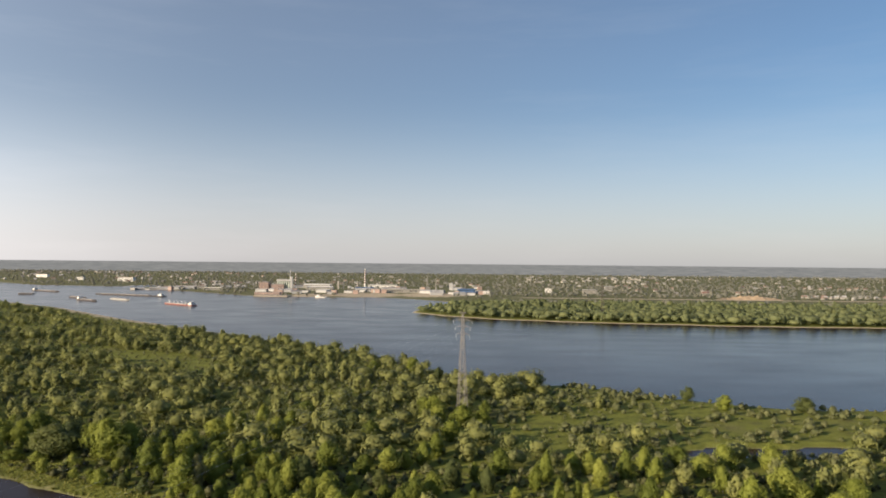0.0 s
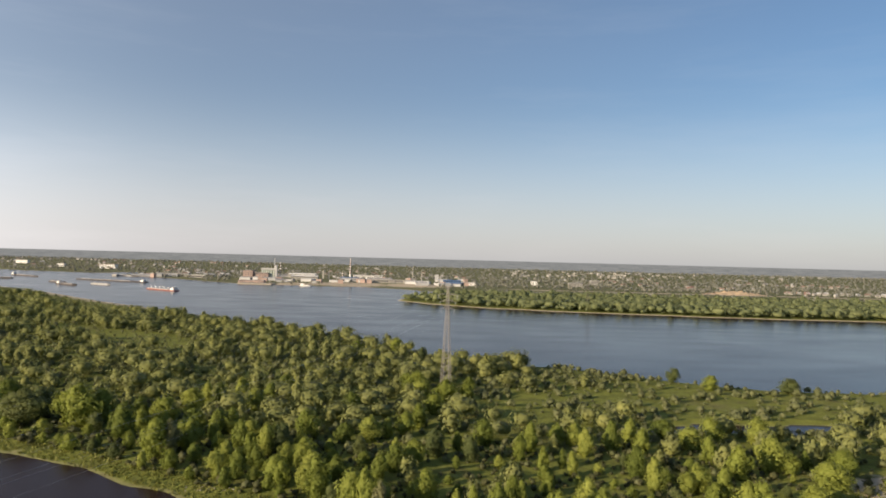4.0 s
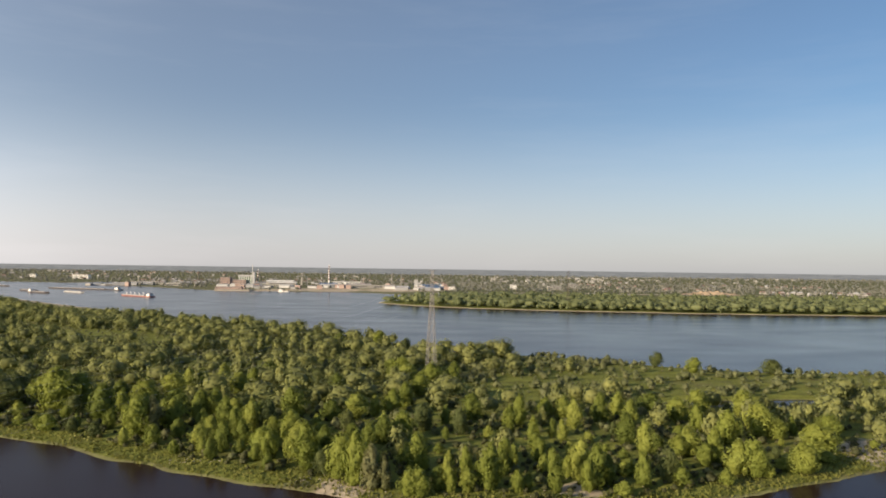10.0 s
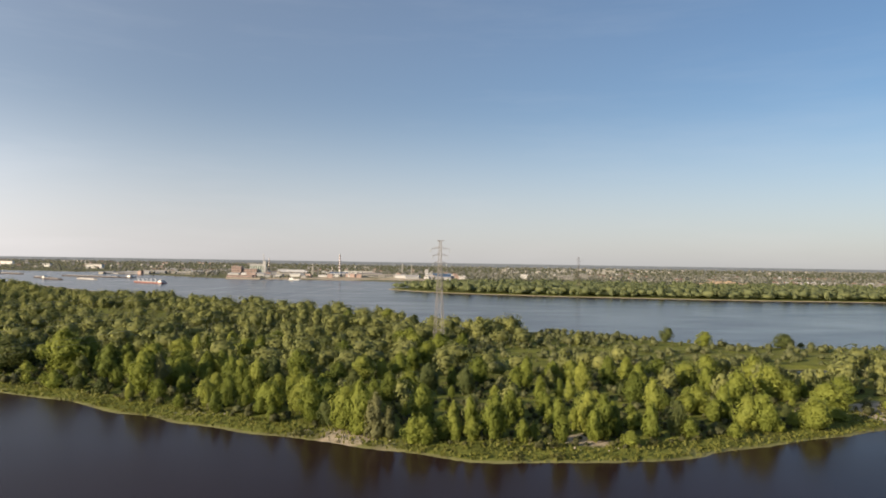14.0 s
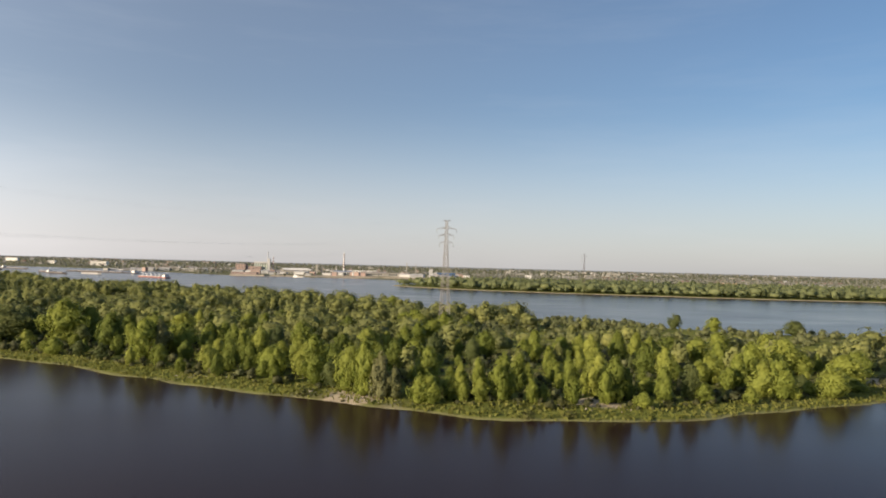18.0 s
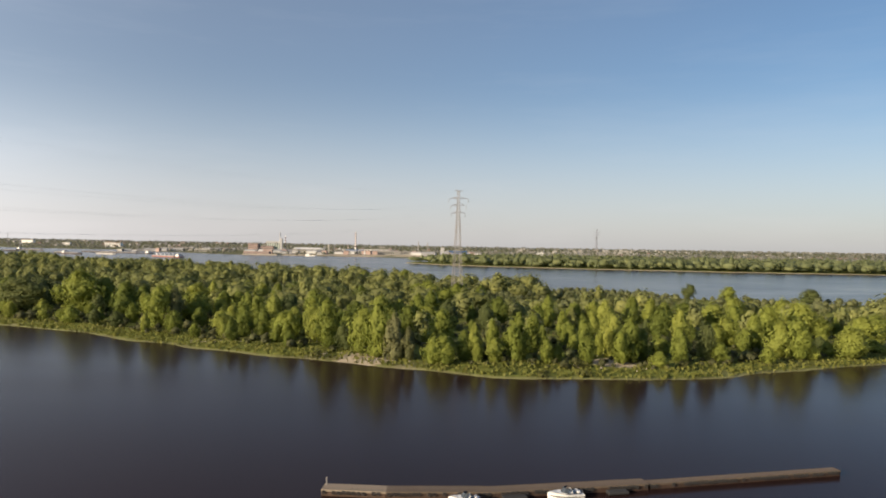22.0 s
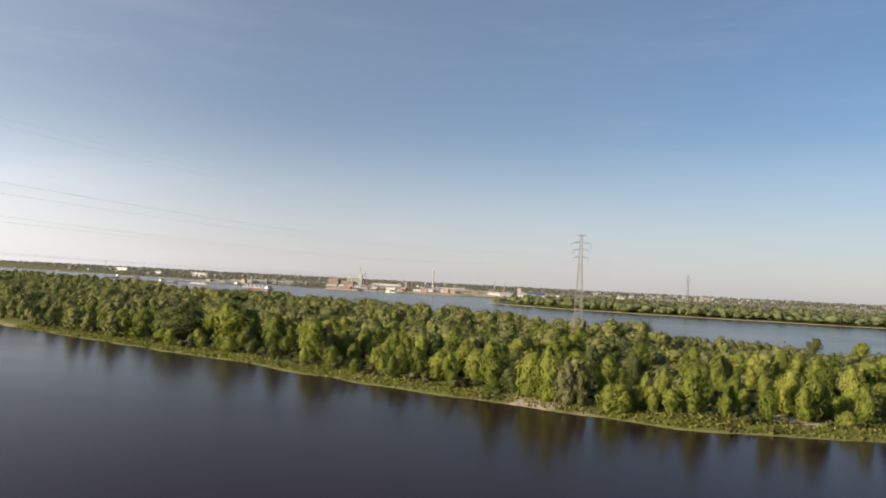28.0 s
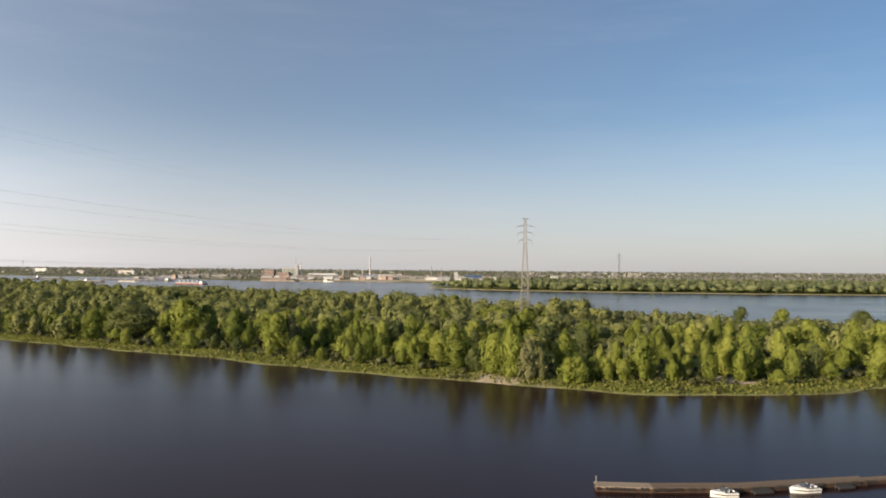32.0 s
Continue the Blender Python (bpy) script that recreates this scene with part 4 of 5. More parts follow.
def pylon(m, label, steel, bar):
    tower = empty("power_pylon", m, label, "pylon", "pylons of the power line")
    corners = [(-1, -1), (1, -1), (1, 1), (-1, 1)]
    at = lambda c, z: Vector((c[0] * half_width(z), c[1] * half_width(z), z))
    for c in corners:
        bm = bmesh.new()
        for z0, z1 in ((-0.5, 20), (20, 37), (37, 56), (56, TOP)):
            rod(bm, at(c, z0), at(c, z1), 0.2 - z0 * 0.0014, 0.2 - z1 * 0.0014, 4)
        part("leg", bm, steel, tower)
        part("footing", boxed(c[0] * 3.2 - 0.7, c[0] * 3.2 + 0.7, c[1] * 3.2 - 0.7, c[1] * 3.2 + 0.7, -1.2, 0.4, bevel=0.08), CONCRETE, tower, "concrete footing")
    for z0, z1 in zip(LEVELS, LEVELS[1:]):
        for k in range(4):
            a, b = corners[k], corners[(k + 1) % 4]
            strut("brace", tower, at(a, z0), at(b, z1), 0.11, bar=bar)
            if z0 < 55:
                strut("brace", tower, at(b, z0), at(a, z1), 0.11, bar=bar)
            strut("crossbar", tower, at(a, z1), at(b, z1), 0.1, bar=bar)
    for z, reach in ARMS:
        for side in (-1, 1):
            w, tip = half_width(z), Vector((side * reach, 0, z - (0.0 if reach < 3 else 0.4)))
            bm = bmesh.new()
            for y in (-w, w):
                rod(bm, (side * w, y, z), tip, 0.1, 0.07, 4)
                rod(bm, (side * w, y, z + (1.0 if reach > 3 else 0.4)), tip, 0.09, 0.07, 4)
                rod(bm, (side * (w + reach) / 2, y * 0.5, z - 0.2), (side * (w + reach) / 2, y * 0.5, z + 0.45), 0.06, None, 4)
            arm = part("cross_arm", bm, steel, tower)
            if reach > 3:
                bm = bmesh.new()
                for j in range(9):
                    bmesh.ops.create_cone(bm, cap_ends=True, segments=8, radius1=0.28, radius2=0.14, depth=0.2, matrix=pose(tip.x, 0, tip.z - 0.25 - j * 0.24))
                part("insulator", bm, GLASSY, arm, "string of glass insulator discs")
    return tower


LINE = Vector((0.287, 0.958, 0)).normalized()
LINE_TURN = math.degrees(math.atan2(-LINE.x, LINE.y))
P1 = Vector((-4, 457, 0))
SPANS = [P1, Vector((257, 1332, 0)), P1 - LINE * 640]
tower = pylon(pose(P1.x, P1.y, ground_z(P1.x, P1.y), 0, 0, LINE_TURN), "tall slender lattice steel power pylon above the trees", STEEL, BAR)
pylon(pose(257, 1332, 2.6, 0, 0, LINE_TURN), "lattice power pylon on the opposite bank, its steel darkened to a silhouette", STEEL_SILHOUETTE, DARK_BAR)
copy_thing(tower, pose(SPANS[2].x, SPANS[2].y, ground_z(SPANS[2].x, SPANS[2].y), 0, 0, LINE_TURN))


def cable(a, b, sag, r):
    cu = bpy.data.curves.new("power_cable", "CURVE")
    cu.dimensions, cu.bevel_depth, cu.bevel_resolution = "3D", r, 1
    sp = cu.splines.new("POLY")
    sp.points.add(40)
    for n in range(41):
        u = n / 40
        p = a.lerp(b, u)
        sp.points[n].co = (p.x, p.y, p.z - 4 * sag * u * (1 - u), 1)
    cu.materials.append(WIRE)
    me = new("holder", cu).to_mesh()
    holder = bpy.data.objects["holder"]
    done = bpy.data.meshes.new_from_object(holder)
    bpy.data.objects.remove(holder)
    return tagged(new("power_cable", done), "thin sagging grey power cable between the pylons", "cable", "cables of the power line")


SIDE = Vector((LINE.y, -LINE.x, 0))
for a, b in ((0, 2), (0, 1)):
    for z, reach in ARMS:
        for side in (-1, 1):
            drop = 2.6 if reach > 3 else 0.1
            off = SIDE * side * reach + Vector((0, 0, z + 1.3 - drop - (0.4 if reach > 3 else 0)))
            cable(SPANS[a] + off, SPANS[b] + off, (17 if b == 2 else 30) * (1 if reach > 3 else 0.9), 0.010 if reach > 3 else 0.005)


# ---- buildings ----
def building(name, label, x, y, w, d, h, wall, roof, floors=0, gable=0.0, turn=0.0, base=None, category="building", group=""):
    z = (ground_z(x, y) if base is None else base) - 0.5
    b = empty(name, pose(x, y, z, 0, 0, turn), label, category, group)
    part("wall", boxed(-w / 2, w / 2, -d / 2, d / 2, 0, h + 0.5), wall, b)
    bm = bmesh.new()
    if gable:
        e = 0.6
        vs = [bm.verts.new(c) for c in ((-w / 2 - e, -d / 2 - e, h + 0.504), (w / 2 + e, -d / 2 - e, h + 0.504), (w / 2 + e, d / 2 + e, h + 0.504), (-w / 2 - e, d / 2 + e, h + 0.504),
                                        (-w / 2 - e, 0, h + 0.5 + gable), (w / 2 + e, 0, h + 0.5 + gable))]
        for f in ((0, 1, 5, 4), (2, 3, 4, 5), (1, 2, 5), (3, 0, 4), (3, 2, 1, 0)):
            bm.faces.new([vs[k] for k in f])
    else:
        box(bm, -w / 2 - 0.4, w / 2 + 0.4, -d / 2 - 0.4, d / 2 + 0.4, h + 0.504, h + 1.3)
    part("roof", bm, roof, b)
    if floors:
        bays = max(3, int(w / 5.5))
        step = h / floors
        win = None
        for f in range(floors):
            for k in range(bays):
                m = pose(-w / 2 + (k + 0.5) * w / bays, -d / 2 - 0.02, 0.5 + (f + 0.55) * step)
                if win is None:
                    ob = part("window", boxed(-w / bays * 0.3, w / bays * 0.3, -0.12, 0.1, -step * 0.26, step * 0.26), DARKGLASS, b)
                    ob.matrix_local, win = m, ob.data
                else:
                    again("window", win, b, m)
    return b


def chimney(name, label, x, y, h, r, shaft_mat, bands=0, band_mat=None, base=None):
    z = (ground_z(x, y) if base is None else base) - 0.5
    c = empty(name, pose(x, y, z), label, "chimney")
    rad = lambda u: r * (1 - 0.45 * u)
    part("shaft", rod(bmesh.new(), (0, 0, 0), (0, 0, h + 0.5), r, r * 0.55, 14), shaft_mat, c, smooth=False)
    part("cap", rod(bmesh.new(), (0, 0, h - 0.2), (0, 0, h + 0.8), r * 0.62, None, 14), GREY, c)
    for k in range(bands):
        u0, u1 = 0.25 + (2 * k + 1) * 0.75 / (2 * bands + 1), 0.25 + (2 * k + 2) * 0.75 / (2 * bands + 1)
        part("painted_band", rod(bmesh.new(), (0, 0, h * u0), (0, 0, h * u1), rad(u0) + 0.12, rad(u1) + 0.12, 14), band_mat, c, "red warning band")
    return c


# the works on the opposite bank
building("brick_mill", "red brick mill building beside the river quay", -735, 2395, 34, 26, 30, BRICK, ROOF, 5)
building("brick_mill", "long red brick mill wing beside the silos", -690, 2400, 50, 24, 22, BRICK, ROOF, 4)
building("brick_shed", "low brick shed on the river quay", -640, 2120, 80, 24, 9, BRICK, ROOF, 2)
quay = tagged(part("quay_wall", boxed(-665, -560, 2052, 2110, -2, 3.4), CONCRETE), "weathered concrete quay wall with brown stains", "quay", kind="structure")
silo = empty("grain_silo", pose(-668, 2400, 2), "row of tall greenish-grey concrete grain silos under a head house", "silo")
for k in range(6):
    part("silo_tube", rod(bmesh.new(), (-20 + 8 * k, 0, 0), (-20 + 8 * k, 0, 36), 3.7, None, 16), SILO, silo, smooth=False)
part("head_house", boxed(-25, 26, -5, 5, 36, 42, bevel=0.2), GREY, silo, "grey gallery over the silos")
part("stair_tower", boxed(24.5, 33, -6, 5, 0, 52, bevel=0.2), GREY, silo, "tall grey stair tower")
part("base_block", boxed(-25, 24.4, -4.6, 4.6, -1, 5), BRICK, silo)
chimney("mill_chimney", "thin grey mill chimney beside the silos", -650, 2420, 74, 2.2, GREY)
chimney("mill_chimney", "red and white banded chimney beside the silos", -632, 2425, 60, 2.4, WHITE, 4, PAINT_BAND)
chimney("striped_chimney", "tall red and white banded works chimney", -398, 2540, 79, 3.6, WHITE, 6, PAINT_BAND)
chimney("striped_chimney", "short red and white banded works chimney", -425, 2530, 32, 2.2, WHITE, 3, PAINT_BAND)
chimney("works_chimney", "pale concrete chimney at the works", -178, 2761, 50, 2.6, CREAM)
chimney("works_chimney", "pale concrete chimney beside a low hall", -130, 2542, 45, 2.4, CREAM)
building("warehouse", "long pale warehouse on the river bank", -544, 2435, 96, 26, 13, CREAM, WHITE, 2, 3)
building("warehouse", "long white-roofed works hall", -600, 2640, 104, 30, 14, CREAM, WHITE, 0, 4)
building("works_hall", "low white works hall with a long roof", -351, 2700, 115, 30, 14, WHITE, GREY, 2)
building("works_hall", "low blue-roofed works hall", -379, 2409, 62, 24, 12, GREY, BLUE, 1, 3)
building("works_hall", "long brown works wall and sheds", -227, 2337, 168, 20, 11, CREAM, ROOF, 1)
building("works_hall", "grey steel works sheds on the bank", -280, 2480, 90, 26, 10, GREY, ROOF, 1, 3)
building("blue_hall", "bright blue clad industrial hall", -15, 2278, 60, 30, 17, BLUE, BLUE, 2)
building("white_office", "small white office block by the works", 50, 2286, 26, 14, 11, WHITE, GREY, 3)
building("concrete_tower", "pale concrete works tower", -511, 2600, 7, 7, 30, CREAM, ROOF)
building("concrete_tower", "slim pale works tower", -492, 2610, 5, 5, 28, CREAM, ROOF)
building("concrete_tower", "grey elevator tower at the works", -76, 2600, 14, 10, 27, GREY, ROOF)
building("apartment_block", "white apartment block among trees", 278, 2448, 23, 13, 16, WHITE, GREY, 5)
building("apartment_block", "long pale apartment block among trees", 421, 2420, 50, 13, 14, CREAM, GREY, 4)
building("apartment_block", "pale apartment tower among trees", 532, 2650, 30, 14, 19, CREAM, GREY, 6)
building("riverside_hall", "white hall near the far river bend", -1640, 3170, 74, 24, 20, WHITE, TILE_RED, 3)
building("riverside_hall", "long white shed near the far river bend", -2200, 3400, 60, 20, 15, WHITE, GREY)
building("riverside_hall", "small white hall near the far river bend", -1900, 3230, 36, 16, 14, WHITE, GREY, 2)
building("depot", "cream storage depot behind a sandy yard", -1050, 2500, 120, 26, 12, CREAM, ROOF, 2)
building("depot", "low cream riverside depot", -930, 2420, 60, 20, 9, CREAM, WHITE, 1)
for x, y, h in ((-424, 2356, 22), (-410, 2350, 18)):
    crane = empty("gantry_crane", pose(x, y, 2.5), "dark steel gantry crane on the river bank", "crane")
    for sx in (-5, 5):
        for sy in (-4, 4):
            strut("crane_leg", crane, (sx, sy, -1), (sx * 0.8, sy * 0.8, h * 0.7), 0.9)
    part("machine_house", boxed(-5.5, 5.5, -4.5, 4.5, h * 0.7, h, bevel=0.2), GREY, crane)
    strut("jib", crane, (2, -4.6, h * 0.85), (9, -16, h * 1.15), 0.7)
mast = empty("radio_mast", pose(-2000, 2950, 3), "thin lattice mast on the far bank", "mast")
for k in range(3):
    a = k * 2.094
    strut("mast_leg", mast, (1.6 * math.cos(a), 1.6 * math.sin(a), -1), (0.5 * math.cos(a), 0.5 * math.sin(a), 62), 0.4)
for k in range(12):
    a, b = k * 2.094, (k + 1) * 2.094
    r0, r1 = 1.6 - 1.1 * k / 12, 1.6 - 1.1 * (k + 1) / 12
    strut("mast_brace", mast, (r0 * math.cos(a), r0 * math.sin(a), k * 5.1), (r1 * math.cos(b), r1 * math.sin(b), (k + 1) * 5.1), 0.25)

# the town: blocks and houses copied from a few models
rng = np.random.default_rng(77)
block_models = [building("apartment_block", "pale town apartment block far beyond the river", 0, 0, w, 14, h, mat, GREY, 0, base=0, group="town blocks")
                for w, h, mat in ((18, 7, CREAM), (11, 8, CREAM), (22, 6, CREAM), (12, 7, CREAM))]
house_models = [building("house", "small pale house with a " + word + " roof far beyond the river", 0, 0, w, 9, 5.5, wall, roof, 0, 3.5, base=0, group="town houses")
                for w, wall, roof, word in ((13, CREAM, ROOF, "grey"), (16, CREAM, TILE_RED, "red"), (11, CREAM, GREY, "pale grey"))]


def settle(models, spots, used):
    for x, y, turn in spots:
        k = int(rng.integers(len(models)))
        m = pose(x, y, ground_z(x, y) - 0.5, 0, 0, turn)
        if k not in used:
            models[k].matrix_world = m
            used.add(k)
        else:
            copy_thing(models[k], m)


def cluster(n, x0, x1, y0, y1):
    return [(float(rng.uniform(x0, x1)), float(rng.uniform(y0, y1)), float(rng.uniform(-25, 25))) for _ in range(n)]


settle(block_models, cluster(60, 280, 980, 3600, 4350) + cluster(24, 950, 1300, 3900, 4350) + cluster(10, 1400, 2500, 3600, 4400) + cluster(8, -900, 250, 3900, 4500), set())
settle(house_models, cluster(22, -1330, -980, 3000, 3250) + cluster(30, 1080, 1480, 2110, 2300) + cluster(20, 1150, 1750, 3000, 3300)
       + cluster(14, 300, 1100, 2800, 3600) + cluster(44, -1000, 250, 2800, 3800) + cluster(70, -2700, -1200, 3050, 4300) + cluster(14, 600, 1100, 2400, 2700)
       + cluster(20, -1250, -800, 2480, 2900), set())
shed_models = [building("shed", "low " + word + " shed at the riverside works", 0, 0, w, d, h, wall, roof, 0, g, base=0, group="works sheds")
               for w, d, h, wall, roof, g, word in ((30, 14, 7, GREY, ROOF, 2, "grey"), (22, 12, 9, CREAM, ROOF, 0, "cream"), (40, 16, 8, GREY, GREY, 3, "long grey"), (16, 12, 12, BRICK, ROOF, 0, "brick"))]
settle(shed_models, cluster(16, -780, -420, 2170, 2330) + cluster(22, -420, 40, 2180, 2330) + cluster(22, -780, 40, 2500, 2760) + cluster(14, -1250, -800, 2400, 2560), set())

# sand quarry beyond the peninsula
qx, qy = np.meshgrid(np.linspace(760, 960, 41), np.linspace(2090, 2170, 17))
qz = 3.0 + 17 * np.clip(1 - np.abs(qy - 2130) / 38, 0, 1) ** 0.6 * np.clip(1.2 - np.abs(qx - 860) / 95, 0, 1) * (0.65 + 0.35 * wave(qx * 2.2, qy * 2.2)) - 1.5 * (np.abs(qy - 2130) > 37)
qi = np.arange(41 * 17).reshape(17, 41)
qq = np.stack([qi[:-1, :-1], qi[:-1, 1:], qi[1:, 1:], qi[1:, :-1]], -1).reshape(-1, 4)
tagged(new("sand_mound", raw_mesh("sand_mound", np.stack([qx, qy, qz], -1).reshape(-1, 3), qq, SANDSTONE)), "long pale orange sand mound in a bare quarry", "sand mound")


# ---- ships on the river ----
def hull_bm(length, beam, depth, sheer=0.0, bow=0.25, draft=0.6):
    """A hull along +x with a pointed bow, flared sides and a flat transom."""
    bm = bmesh.new()
    rows = []
    for s in np.linspace(0, 1, 13):
        taper = 1 if s < 1 - bow else max(0.03, 1 - ((s - 1 + bow) / bow) ** 1.8)
        z1 = depth + sheer * s * s
        b = beam / 2 * taper
        x = (s - 0.5) * length
        rows.append([bm.verts.new(c) for c in ((x - (0.04 * length * (s > 0.97)), 0, -draft), (x - (0.02 * length * (s > 0.97)), b * 0.8, -draft * 0.6), (x, b, z1), (x, b * 0.93, z1 - 0.05 * depth),
                                               (x, -b * 0.93, z1 - 0.05 * depth), (x, -b, z1), (x - (0.02 * length * (s > 0.97)), -b * 0.8, -draft * 0.6))])
    for a, b in zip(rows, rows[1:]):
        for k in range(7):
            bm.faces.new([a[k], b[k], b[(k + 1) % 7], a[(k + 1) % 7]])
    bm.faces.new(rows[0][::-1])
    bm.faces.new(rows[-1])
    bmesh.ops.recalc_face_normals(bm, faces=bm.faces[:])
    return bm


def ship(name, label, a, b, beam, hull_mat, holds=4, house=True, cranes=0, depth=3.0, cover=ROOF):
    a, b = Vector((*a, 0)), Vector((*b, 0))
    d = b - a
    length = d.length
    s = empty(name, pose((a.x + b.x) / 2, (a.y + b.y) / 2, 0, 0, 0, math.degrees(math.atan2(d.y, d.x))), label, "ship" if house else "barge", "vessels on the river")
    part("hull", hull_bm(length, beam, depth, 0.5, 0.12, 1.0), hull_mat, s)
    x0, x1 = -length * (0.3 if house else 0.44), length * 0.4
    for k in range(holds):
        u0, u1 = x0 + (x1 - x0) * (k + 0.06) / holds, x0 + (x1 - x0) * (k + 0.94) / holds
        part("hatch_cover", boxed(u0, u1, -beam * 0.36, beam * 0.36, depth - 0.2, depth + 1.3, bevel=0.15), cover, s)
    if house:
        deck = part("deckhouse", boxed(-length * 0.47, -length * 0.47 + 13, -beam * 0.4, beam * 0.4, depth - 0.3, depth + 3.6, bevel=0.2), WHITE, s)
        part("wheelhouse", boxed(-length * 0.47 + 3, -length * 0.47 + 10, -beam * 0.3, beam * 0.3, depth + 3.6, depth + 6.2, bevel=0.2), WHITE, s)
        part("window_band", boxed(-length * 0.47 + 2.95, -length * 0.47 + 10.05, -beam * 0.303, beam * 0.303, depth + 4.6, depth + 5.5), DARKGLASS, s)
        part("mast", rod(bmesh.new(), (-length * 0.47 + 5, 0, depth + 6), (-length * 0.47 + 5, 0, depth + 11), 0.25, 0.1), WHITE, s)
    for k in range(cranes):
        u = x0 + (x1 - x0) * (k + 0.5) / cranes
        part("deck_crane", rod(rod(bmesh.new(), (u, 0, depth), (u, 0, depth + 5.5), 0.9, 0.6, 8), (u, 0, depth + 5), (u + 7, 0, depth + 7.5), 0.5, 0.3, 6), WHITE, s)
    return s


ship("cargo_ship", "red-hulled cargo ship with white superstructure and cranes", (-656, 1588), (-762, 1664), 16, PAINT_RED, 5, True, 5, 2.4, GREY)
ship("push_tug_convoy", "long dark barge convoy with a white push boat", (-905, 1976), (-1178, 2082), 16, HULL_DARK, 8, True, 0, 2.6)
ship("river_barge", "low dark river barge lying at anchor", (-1338, 2026), (-1384, 2021), 12, HULL_DARK, 3, False)
ship("cargo_barge", "dark river freighter with a white deckhouse", (-1508, 2284), (-1351, 2176), 15, HULL_DARK, 6, True)
ship("river_barge", "low dark river barge with covered holds", (-1138, 1887), (-1063, 1836), 13, HULL_DARK, 4, False)
ship("cargo_barge", "dark freighter with a white bridge", (-1053, 1782), (-966, 1714), 14, HULL_DARK, 4, True)
ship("river_barge", "grey flat river barge", (-980, 1817), (-907, 1771), 12, GREY, 4, False)
ship("work_boat", "white work boat moored at the sandy bank", (-470, 2040), (-435, 2036), 9, HULL_WHITE, 1, True, 0, 2)


# ---- the floating pier and its boats ----
def pier_section(name, label, a, b, width, top, planks, boards=PLANK):
    a, b = Vector((*a, 0)), Vector((*b, 0))
    d = b - a
    n = d.length
    p = empty(name, pose(a.x, a.y, 0, 0, 0, math.degrees(math.atan2(d.y, d.x))), label, "pier", "pier sections")
    part("pontoon", boxed(0.02, n - 0.02, 0.08, width - 0.08, -0.5, top - 0.28, bevel=0.06), RUST, p, "rusty steel pontoon")
    for k in (0, 1):
        y = 0.0 if k == 0 else width - 0.14
        part("edge_beam", boxed(0, n, y, y + 0.14, top - 0.3, top + 0.02, bevel=0.02), boards, p)
    step = n / planks
    deck = None
    for k in range(planks):
        m = pose(k * step, 0, float(rng.uniform(-0.012, 0.012)))
        if deck is None:
            ob = part("plank", boxed(0.015, step - 0.015, 0.145, width - 0.145, top - 0.07, top, bevel=0.01), boards, p)
            ob.matrix_local, deck = m, ob.data
        else:
            again("plank", deck, p, m)
    tyre = None
    for k in range(int(n / 0.75)):
        if rng.random() < 0.2:
            continue
        m = pose(0.4 + k * 0.75, -0.1, top - 0.34 + float(rng.uniform(-0.06, 0.06)), 90, 0, float(rng.uniform(-8, 8)))
        if tyre is None:
            bm = bmesh.new()
            ring = [[bm.verts.new(((0.22 + 0.085 * math.cos(v)) * math.cos(u), (0.22 + 0.085 * math.cos(v)) * math.sin(u), 0.085 * math.sin(v))) for v in np.linspace(0, 2 * math.pi, 5)[:-1]]
                    for u in np.linspace(0, 2 * math.pi, 11)[:-1]]
            for i in range(10):
                for j in range(4):
                    bm.faces.new([ring[i][j], ring[(i + 1) % 10][j], ring[(i + 1) % 10][(j + 1) % 4], ring[i][(j + 1) % 4]])
            ob = part("tyre_fender", bm, RUBBER, p, "old black tyre fender")
            ob.matrix_local, tyre = m, ob.data
        else:
            again("tyre_fender", tyre, p, m)
    return p


pier_section("pier", "bleached board pier section with a post at its end", (-21.6, 119.8), (-11.8, 119.47), 2.6, 0.98, 26, PLANK_PALE)
pier_section("pier", "long weathered board pier section over a rusty pontoon", (-11.8, 119.52), (4.46, 120.66), 2.6, 0.98, 44)
pier_section("pier", "weathered pier section with boats moored to it", (4.46, 120.71), (28.82, 126.11), 2.5, 0.98, 64)
pier_section("gangway", "narrow low pier section reaching towards the shore", (28.93, 126.3), (63.57, 135.5), 1.7, 0.9, 90)
post = empty("mooring_post", pose(-21.15, 121.98, 0.7), "short steel mooring post on the pier's end", "post")
part("shaft", rod(bmesh.new(), (0, 0, 0), (0, 0, 1.35), 0.11, None, 10), STEEL, post)
part("cap", rod(bmesh.new(), (0, 0, 1.35), (0, 0, 1.42), 0.15, 0.12, 10), STEEL, post)
# low black shapes added for the dark shadow by the moored boats
for x, y, turn, w in ((7.44, 120.13, 11.5, 3.6), (23.51, 123.64, 12.5, 3.2)):
    dark_pad = empty("black_float", pose(x, y, 0, 0, 0, turn), "dark shadow beside the moored boats, built as a low black float", "float")
    part("tube", rod(rod(bmesh.new(), (-w / 2, 0, 0.28), (w / 2, 0, 0.28), 0.3, None, 10), (-w / 2, 0.8, 0.28), (w / 2, 0.8, 0.28), 0.3, None, 10), RUBBER, dark_pad)
    part("deck", boxed(-w / 2, w / 2, 0.0, 0.8, 0.38, 0.5, bevel=0.03), RUBBER, dark_pad)


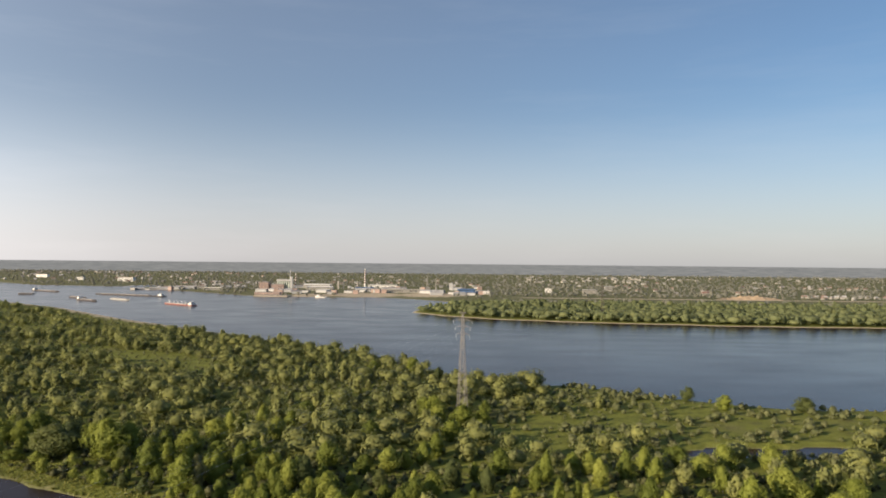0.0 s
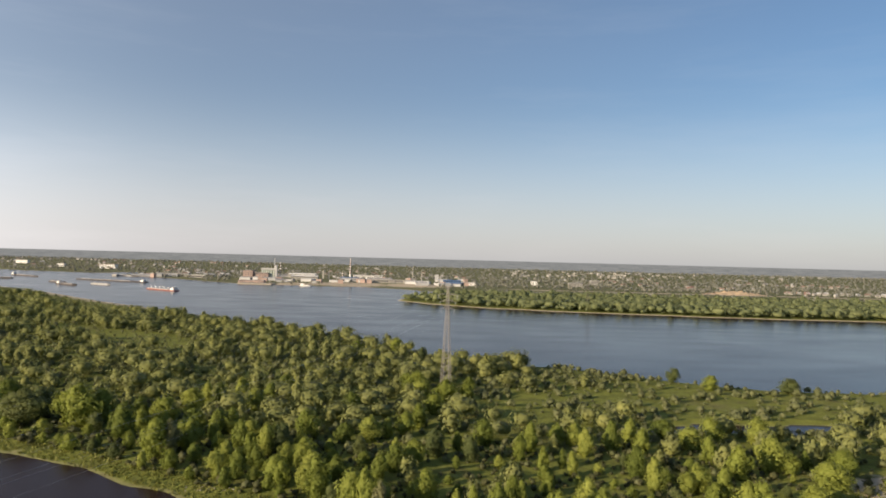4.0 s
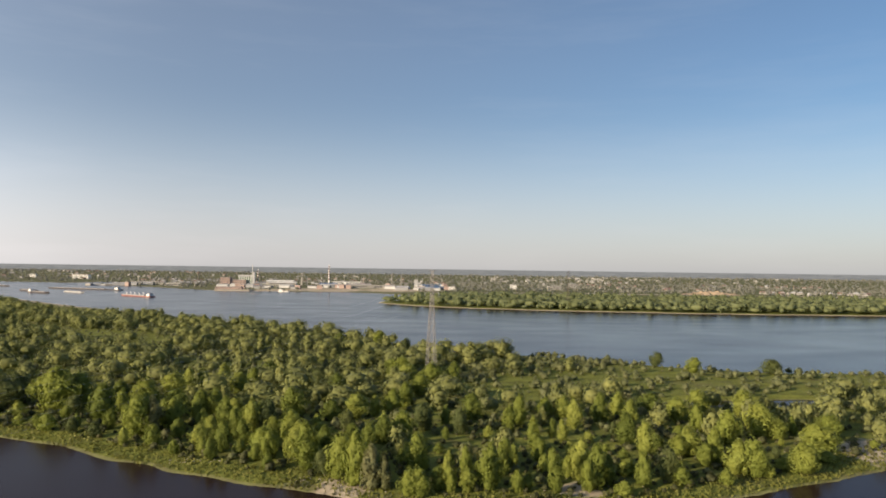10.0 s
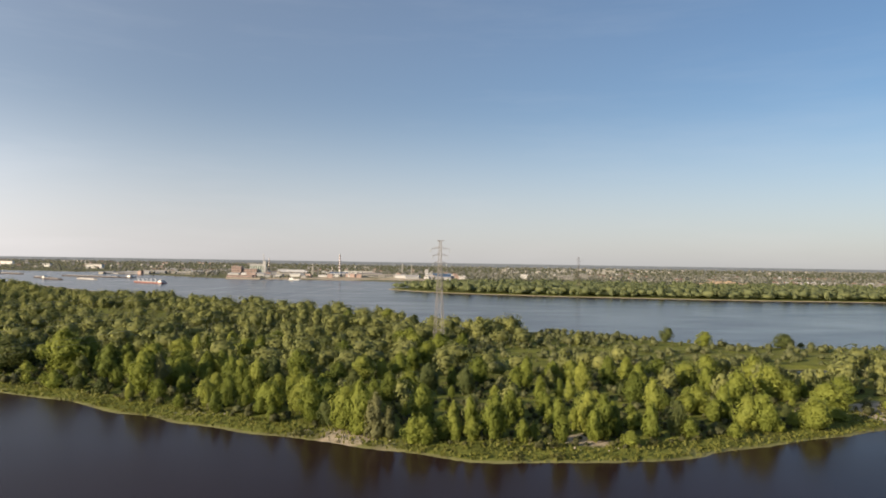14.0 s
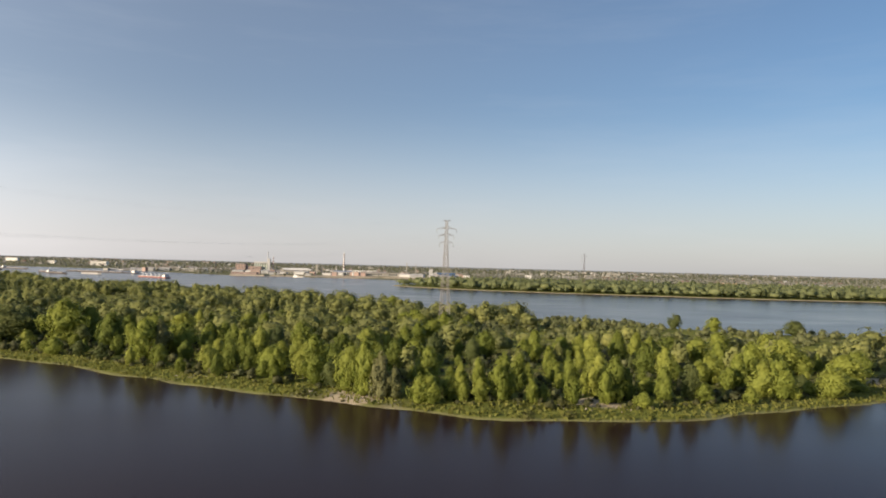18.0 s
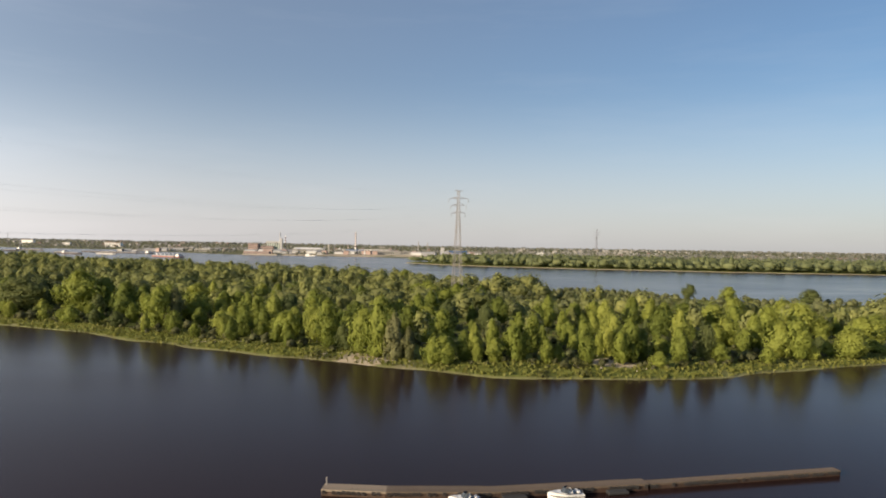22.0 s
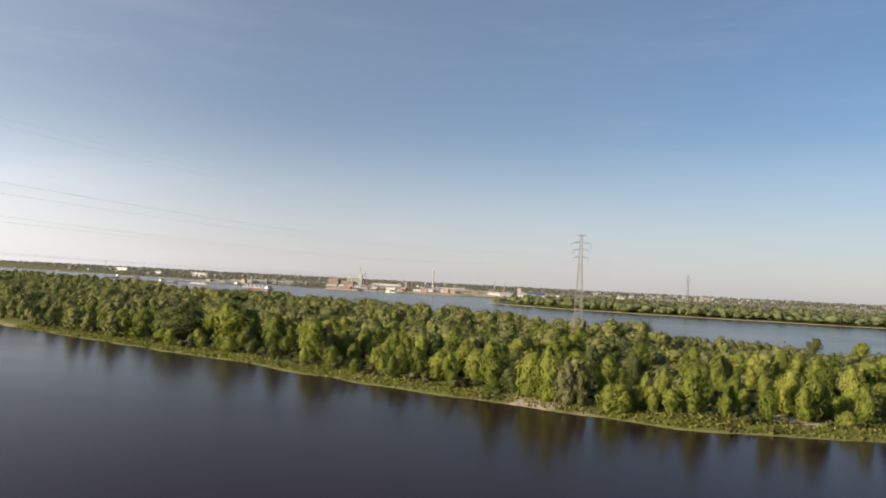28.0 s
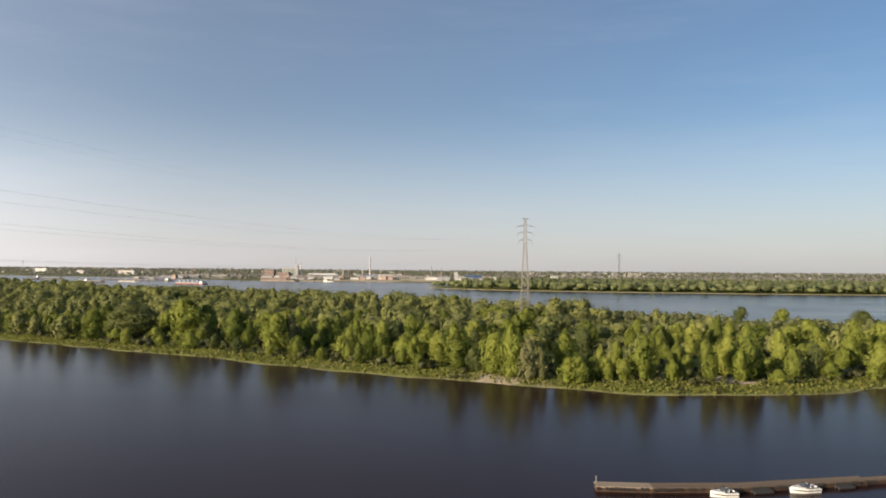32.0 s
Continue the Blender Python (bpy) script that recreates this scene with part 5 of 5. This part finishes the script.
def speedboat(x, y, turn, length, label):
    b = empty("speedboat", pose(x, y, 0.05, 0, 0, turn), label, "boat", "boats at the pier")
    beam = length * 0.38
    part("hull", hull_bm(length, beam, 0.72, 0.22, 0.6, 0.35), HULL_WHITE, b, smooth=False)
    part("stripe", hull_bm(length * 0.985, beam * 1.035, 0.46, 0.16, 0.6, -0.3), HULL_DARK, b, "dark stripe along the hull")
    part("foredeck", hull_bm(length * 0.46, beam * 0.8, 0.24, 0.05, 0.8, 0.05), HULL_WHITE, b).matrix_local = pose(length * 0.24, 0, 0.74)
    well = part("cockpit", boxed(-length * 0.4, length * 0.04, -beam * 0.34, beam * 0.34, 0.64, 0.8, bevel=0.04), DARKGLASS, b, "dark cockpit well")
    bm = bmesh.new()
    pts = [(-0.02, -0.4), (0.1, -0.3), (0.14, 0), (0.1, 0.3), (-0.02, 0.4)]
    lo = [bm.verts.new((length * u, beam * v, 0.82)) for u, v in pts]
    hi = [bm.verts.new((length * (u - 0.1), beam * v * 0.86, 1.6)) for u, v in pts]
    for k in range(4):
        bm.faces.new([lo[k], lo[k + 1], hi[k + 1], hi[k]])
    r = bmesh.ops.extrude_face_region(bm, geom=bm.faces[:])
    bmesh.ops.translate(bm, vec=(-0.04, 0, 0.0), verts=[v for v in r["geom"] if isinstance(v, bmesh.types.BMVert)])
    part("windscreen", bm, DARKGLASS, b, "raked dark windscreen")
    for v in (-0.2, 0.2):
        seat = part("seat", boxed(-length * 0.16, -length * 0.07, beam * v - 0.22, beam * v + 0.22, 0.8, 1.03, bevel=0.05), WHITE, b)
        part("seat_back", boxed(-length * 0.18, -length * 0.155, beam * v - 0.22, beam * v + 0.22, 0.8, 1.35, bevel=0.03), WHITE, seat)
    part("rear_bench", boxed(-length * 0.39, -length * 0.32, -beam * 0.32, beam * 0.32, 0.8, 1.08, bevel=0.05), WHITE, b)
    part("engine_cover", boxed(-length * 0.52, -length * 0.46, -0.28, 0.28, 0.2, 0.95, bevel=0.1), HULL_DARK, b, "dark outboard engine cover")
    part("bow_rail", rod(rod(bmesh.new(), (length * 0.2, -beam * 0.3, 0.98), (length * 0.44, 0, 1.28), 0.025), (length * 0.2, beam * 0.3, 0.98), (length * 0.44, 0, 1.28), 0.025), STEEL, b)
    return b


speedboat(-0.14, 118.46, 180 + 4.5, 4.7, "white speedboat with a dark windscreen moored at the pier")
speedboat(15.02, 121.7, 180 + 12.5, 5.6, "larger white speedboat with a dark windscreen moored at the pier")

# ---- grass and stones on the near bank ----
rng = np.random.default_rng(5)
N = 70000
bx, by = rng.uniform(-330, 250, N), rng.uniform(208, 420, N)
bd = shore(ISLAND, bx, by)
ok = (bd > 0.5) & (bd < 17 + 5 * wave(bx, by))
bx, by = bx[ok], by[ok]
bz = land_height(bx, by)
ang, hh, ww = rng.uniform(0, math.pi, len(bx)), rng.uniform(0.35, 1.1, len(bx)), rng.uniform(0.25, 0.6, len(bx))
ca, sa = np.cos(ang) * ww, np.sin(ang) * ww
lx, ly = rng.normal(size=len(bx)) * 0.25, rng.normal(size=len(bx)) * 0.25
tuft = np.stack([np.stack([bx - ca * 0.5, by - sa * 0.5, bz - 0.05], 1), np.stack([bx + ca * 0.5, by + sa * 0.5, bz - 0.05], 1),
                 np.stack([bx + ca + lx, by + sa + ly, bz + hh], 1), np.stack([bx - ca + lx, by - sa + ly, bz + hh * 0.85], 1)], 1)
GRASS = foliage_stuff("grass_blades", [(0.13, 0.14, 0.034), (0.165, 0.172, 0.042), (0.2, 0.195, 0.062)], 0.4)
tagged(new("bank_grass", raw_mesh("bank_grass", tuft.reshape(-1, 3), np.arange(4 * len(bx)).reshape(-1, 4), GRASS)), "rough yellow-green grass along the island bank", "grass", kind="stuff")
stone_v, stone_q, n = [], [], 0
for cx, cy, spread, count in ((-31, 235, 7, 60), (-46, 246, 5, 40), (-93, 267, 6, 30), (42, 231, 9, 40), (175, 279, 12, 50)):
    for _ in range(count):
        x, y, r = cx + rng.normal() * spread, cy + rng.normal() * spread * 0.3, float(rng.uniform(0.12, 0.4))
        if ground_z(x, y) < 0.25:
            continue
        jit = CORE_V * rng.uniform(0.75, 1.2, (len(CORE_V), 1)) * (r, r, r * 0.6) + (x, y, max(ground_z(x, y), -0.1) + 0.05)
        stone_v.append(jit)
        stone_q.append(CORE_Q + n)
        n += len(CORE_V)
tagged(new("shore_stones", raw_mesh("shore_stones", np.concatenate(stone_v), np.concatenate(stone_q), CONCRETE)), "pale stones scattered along the island bank", "stones", kind="stuff")
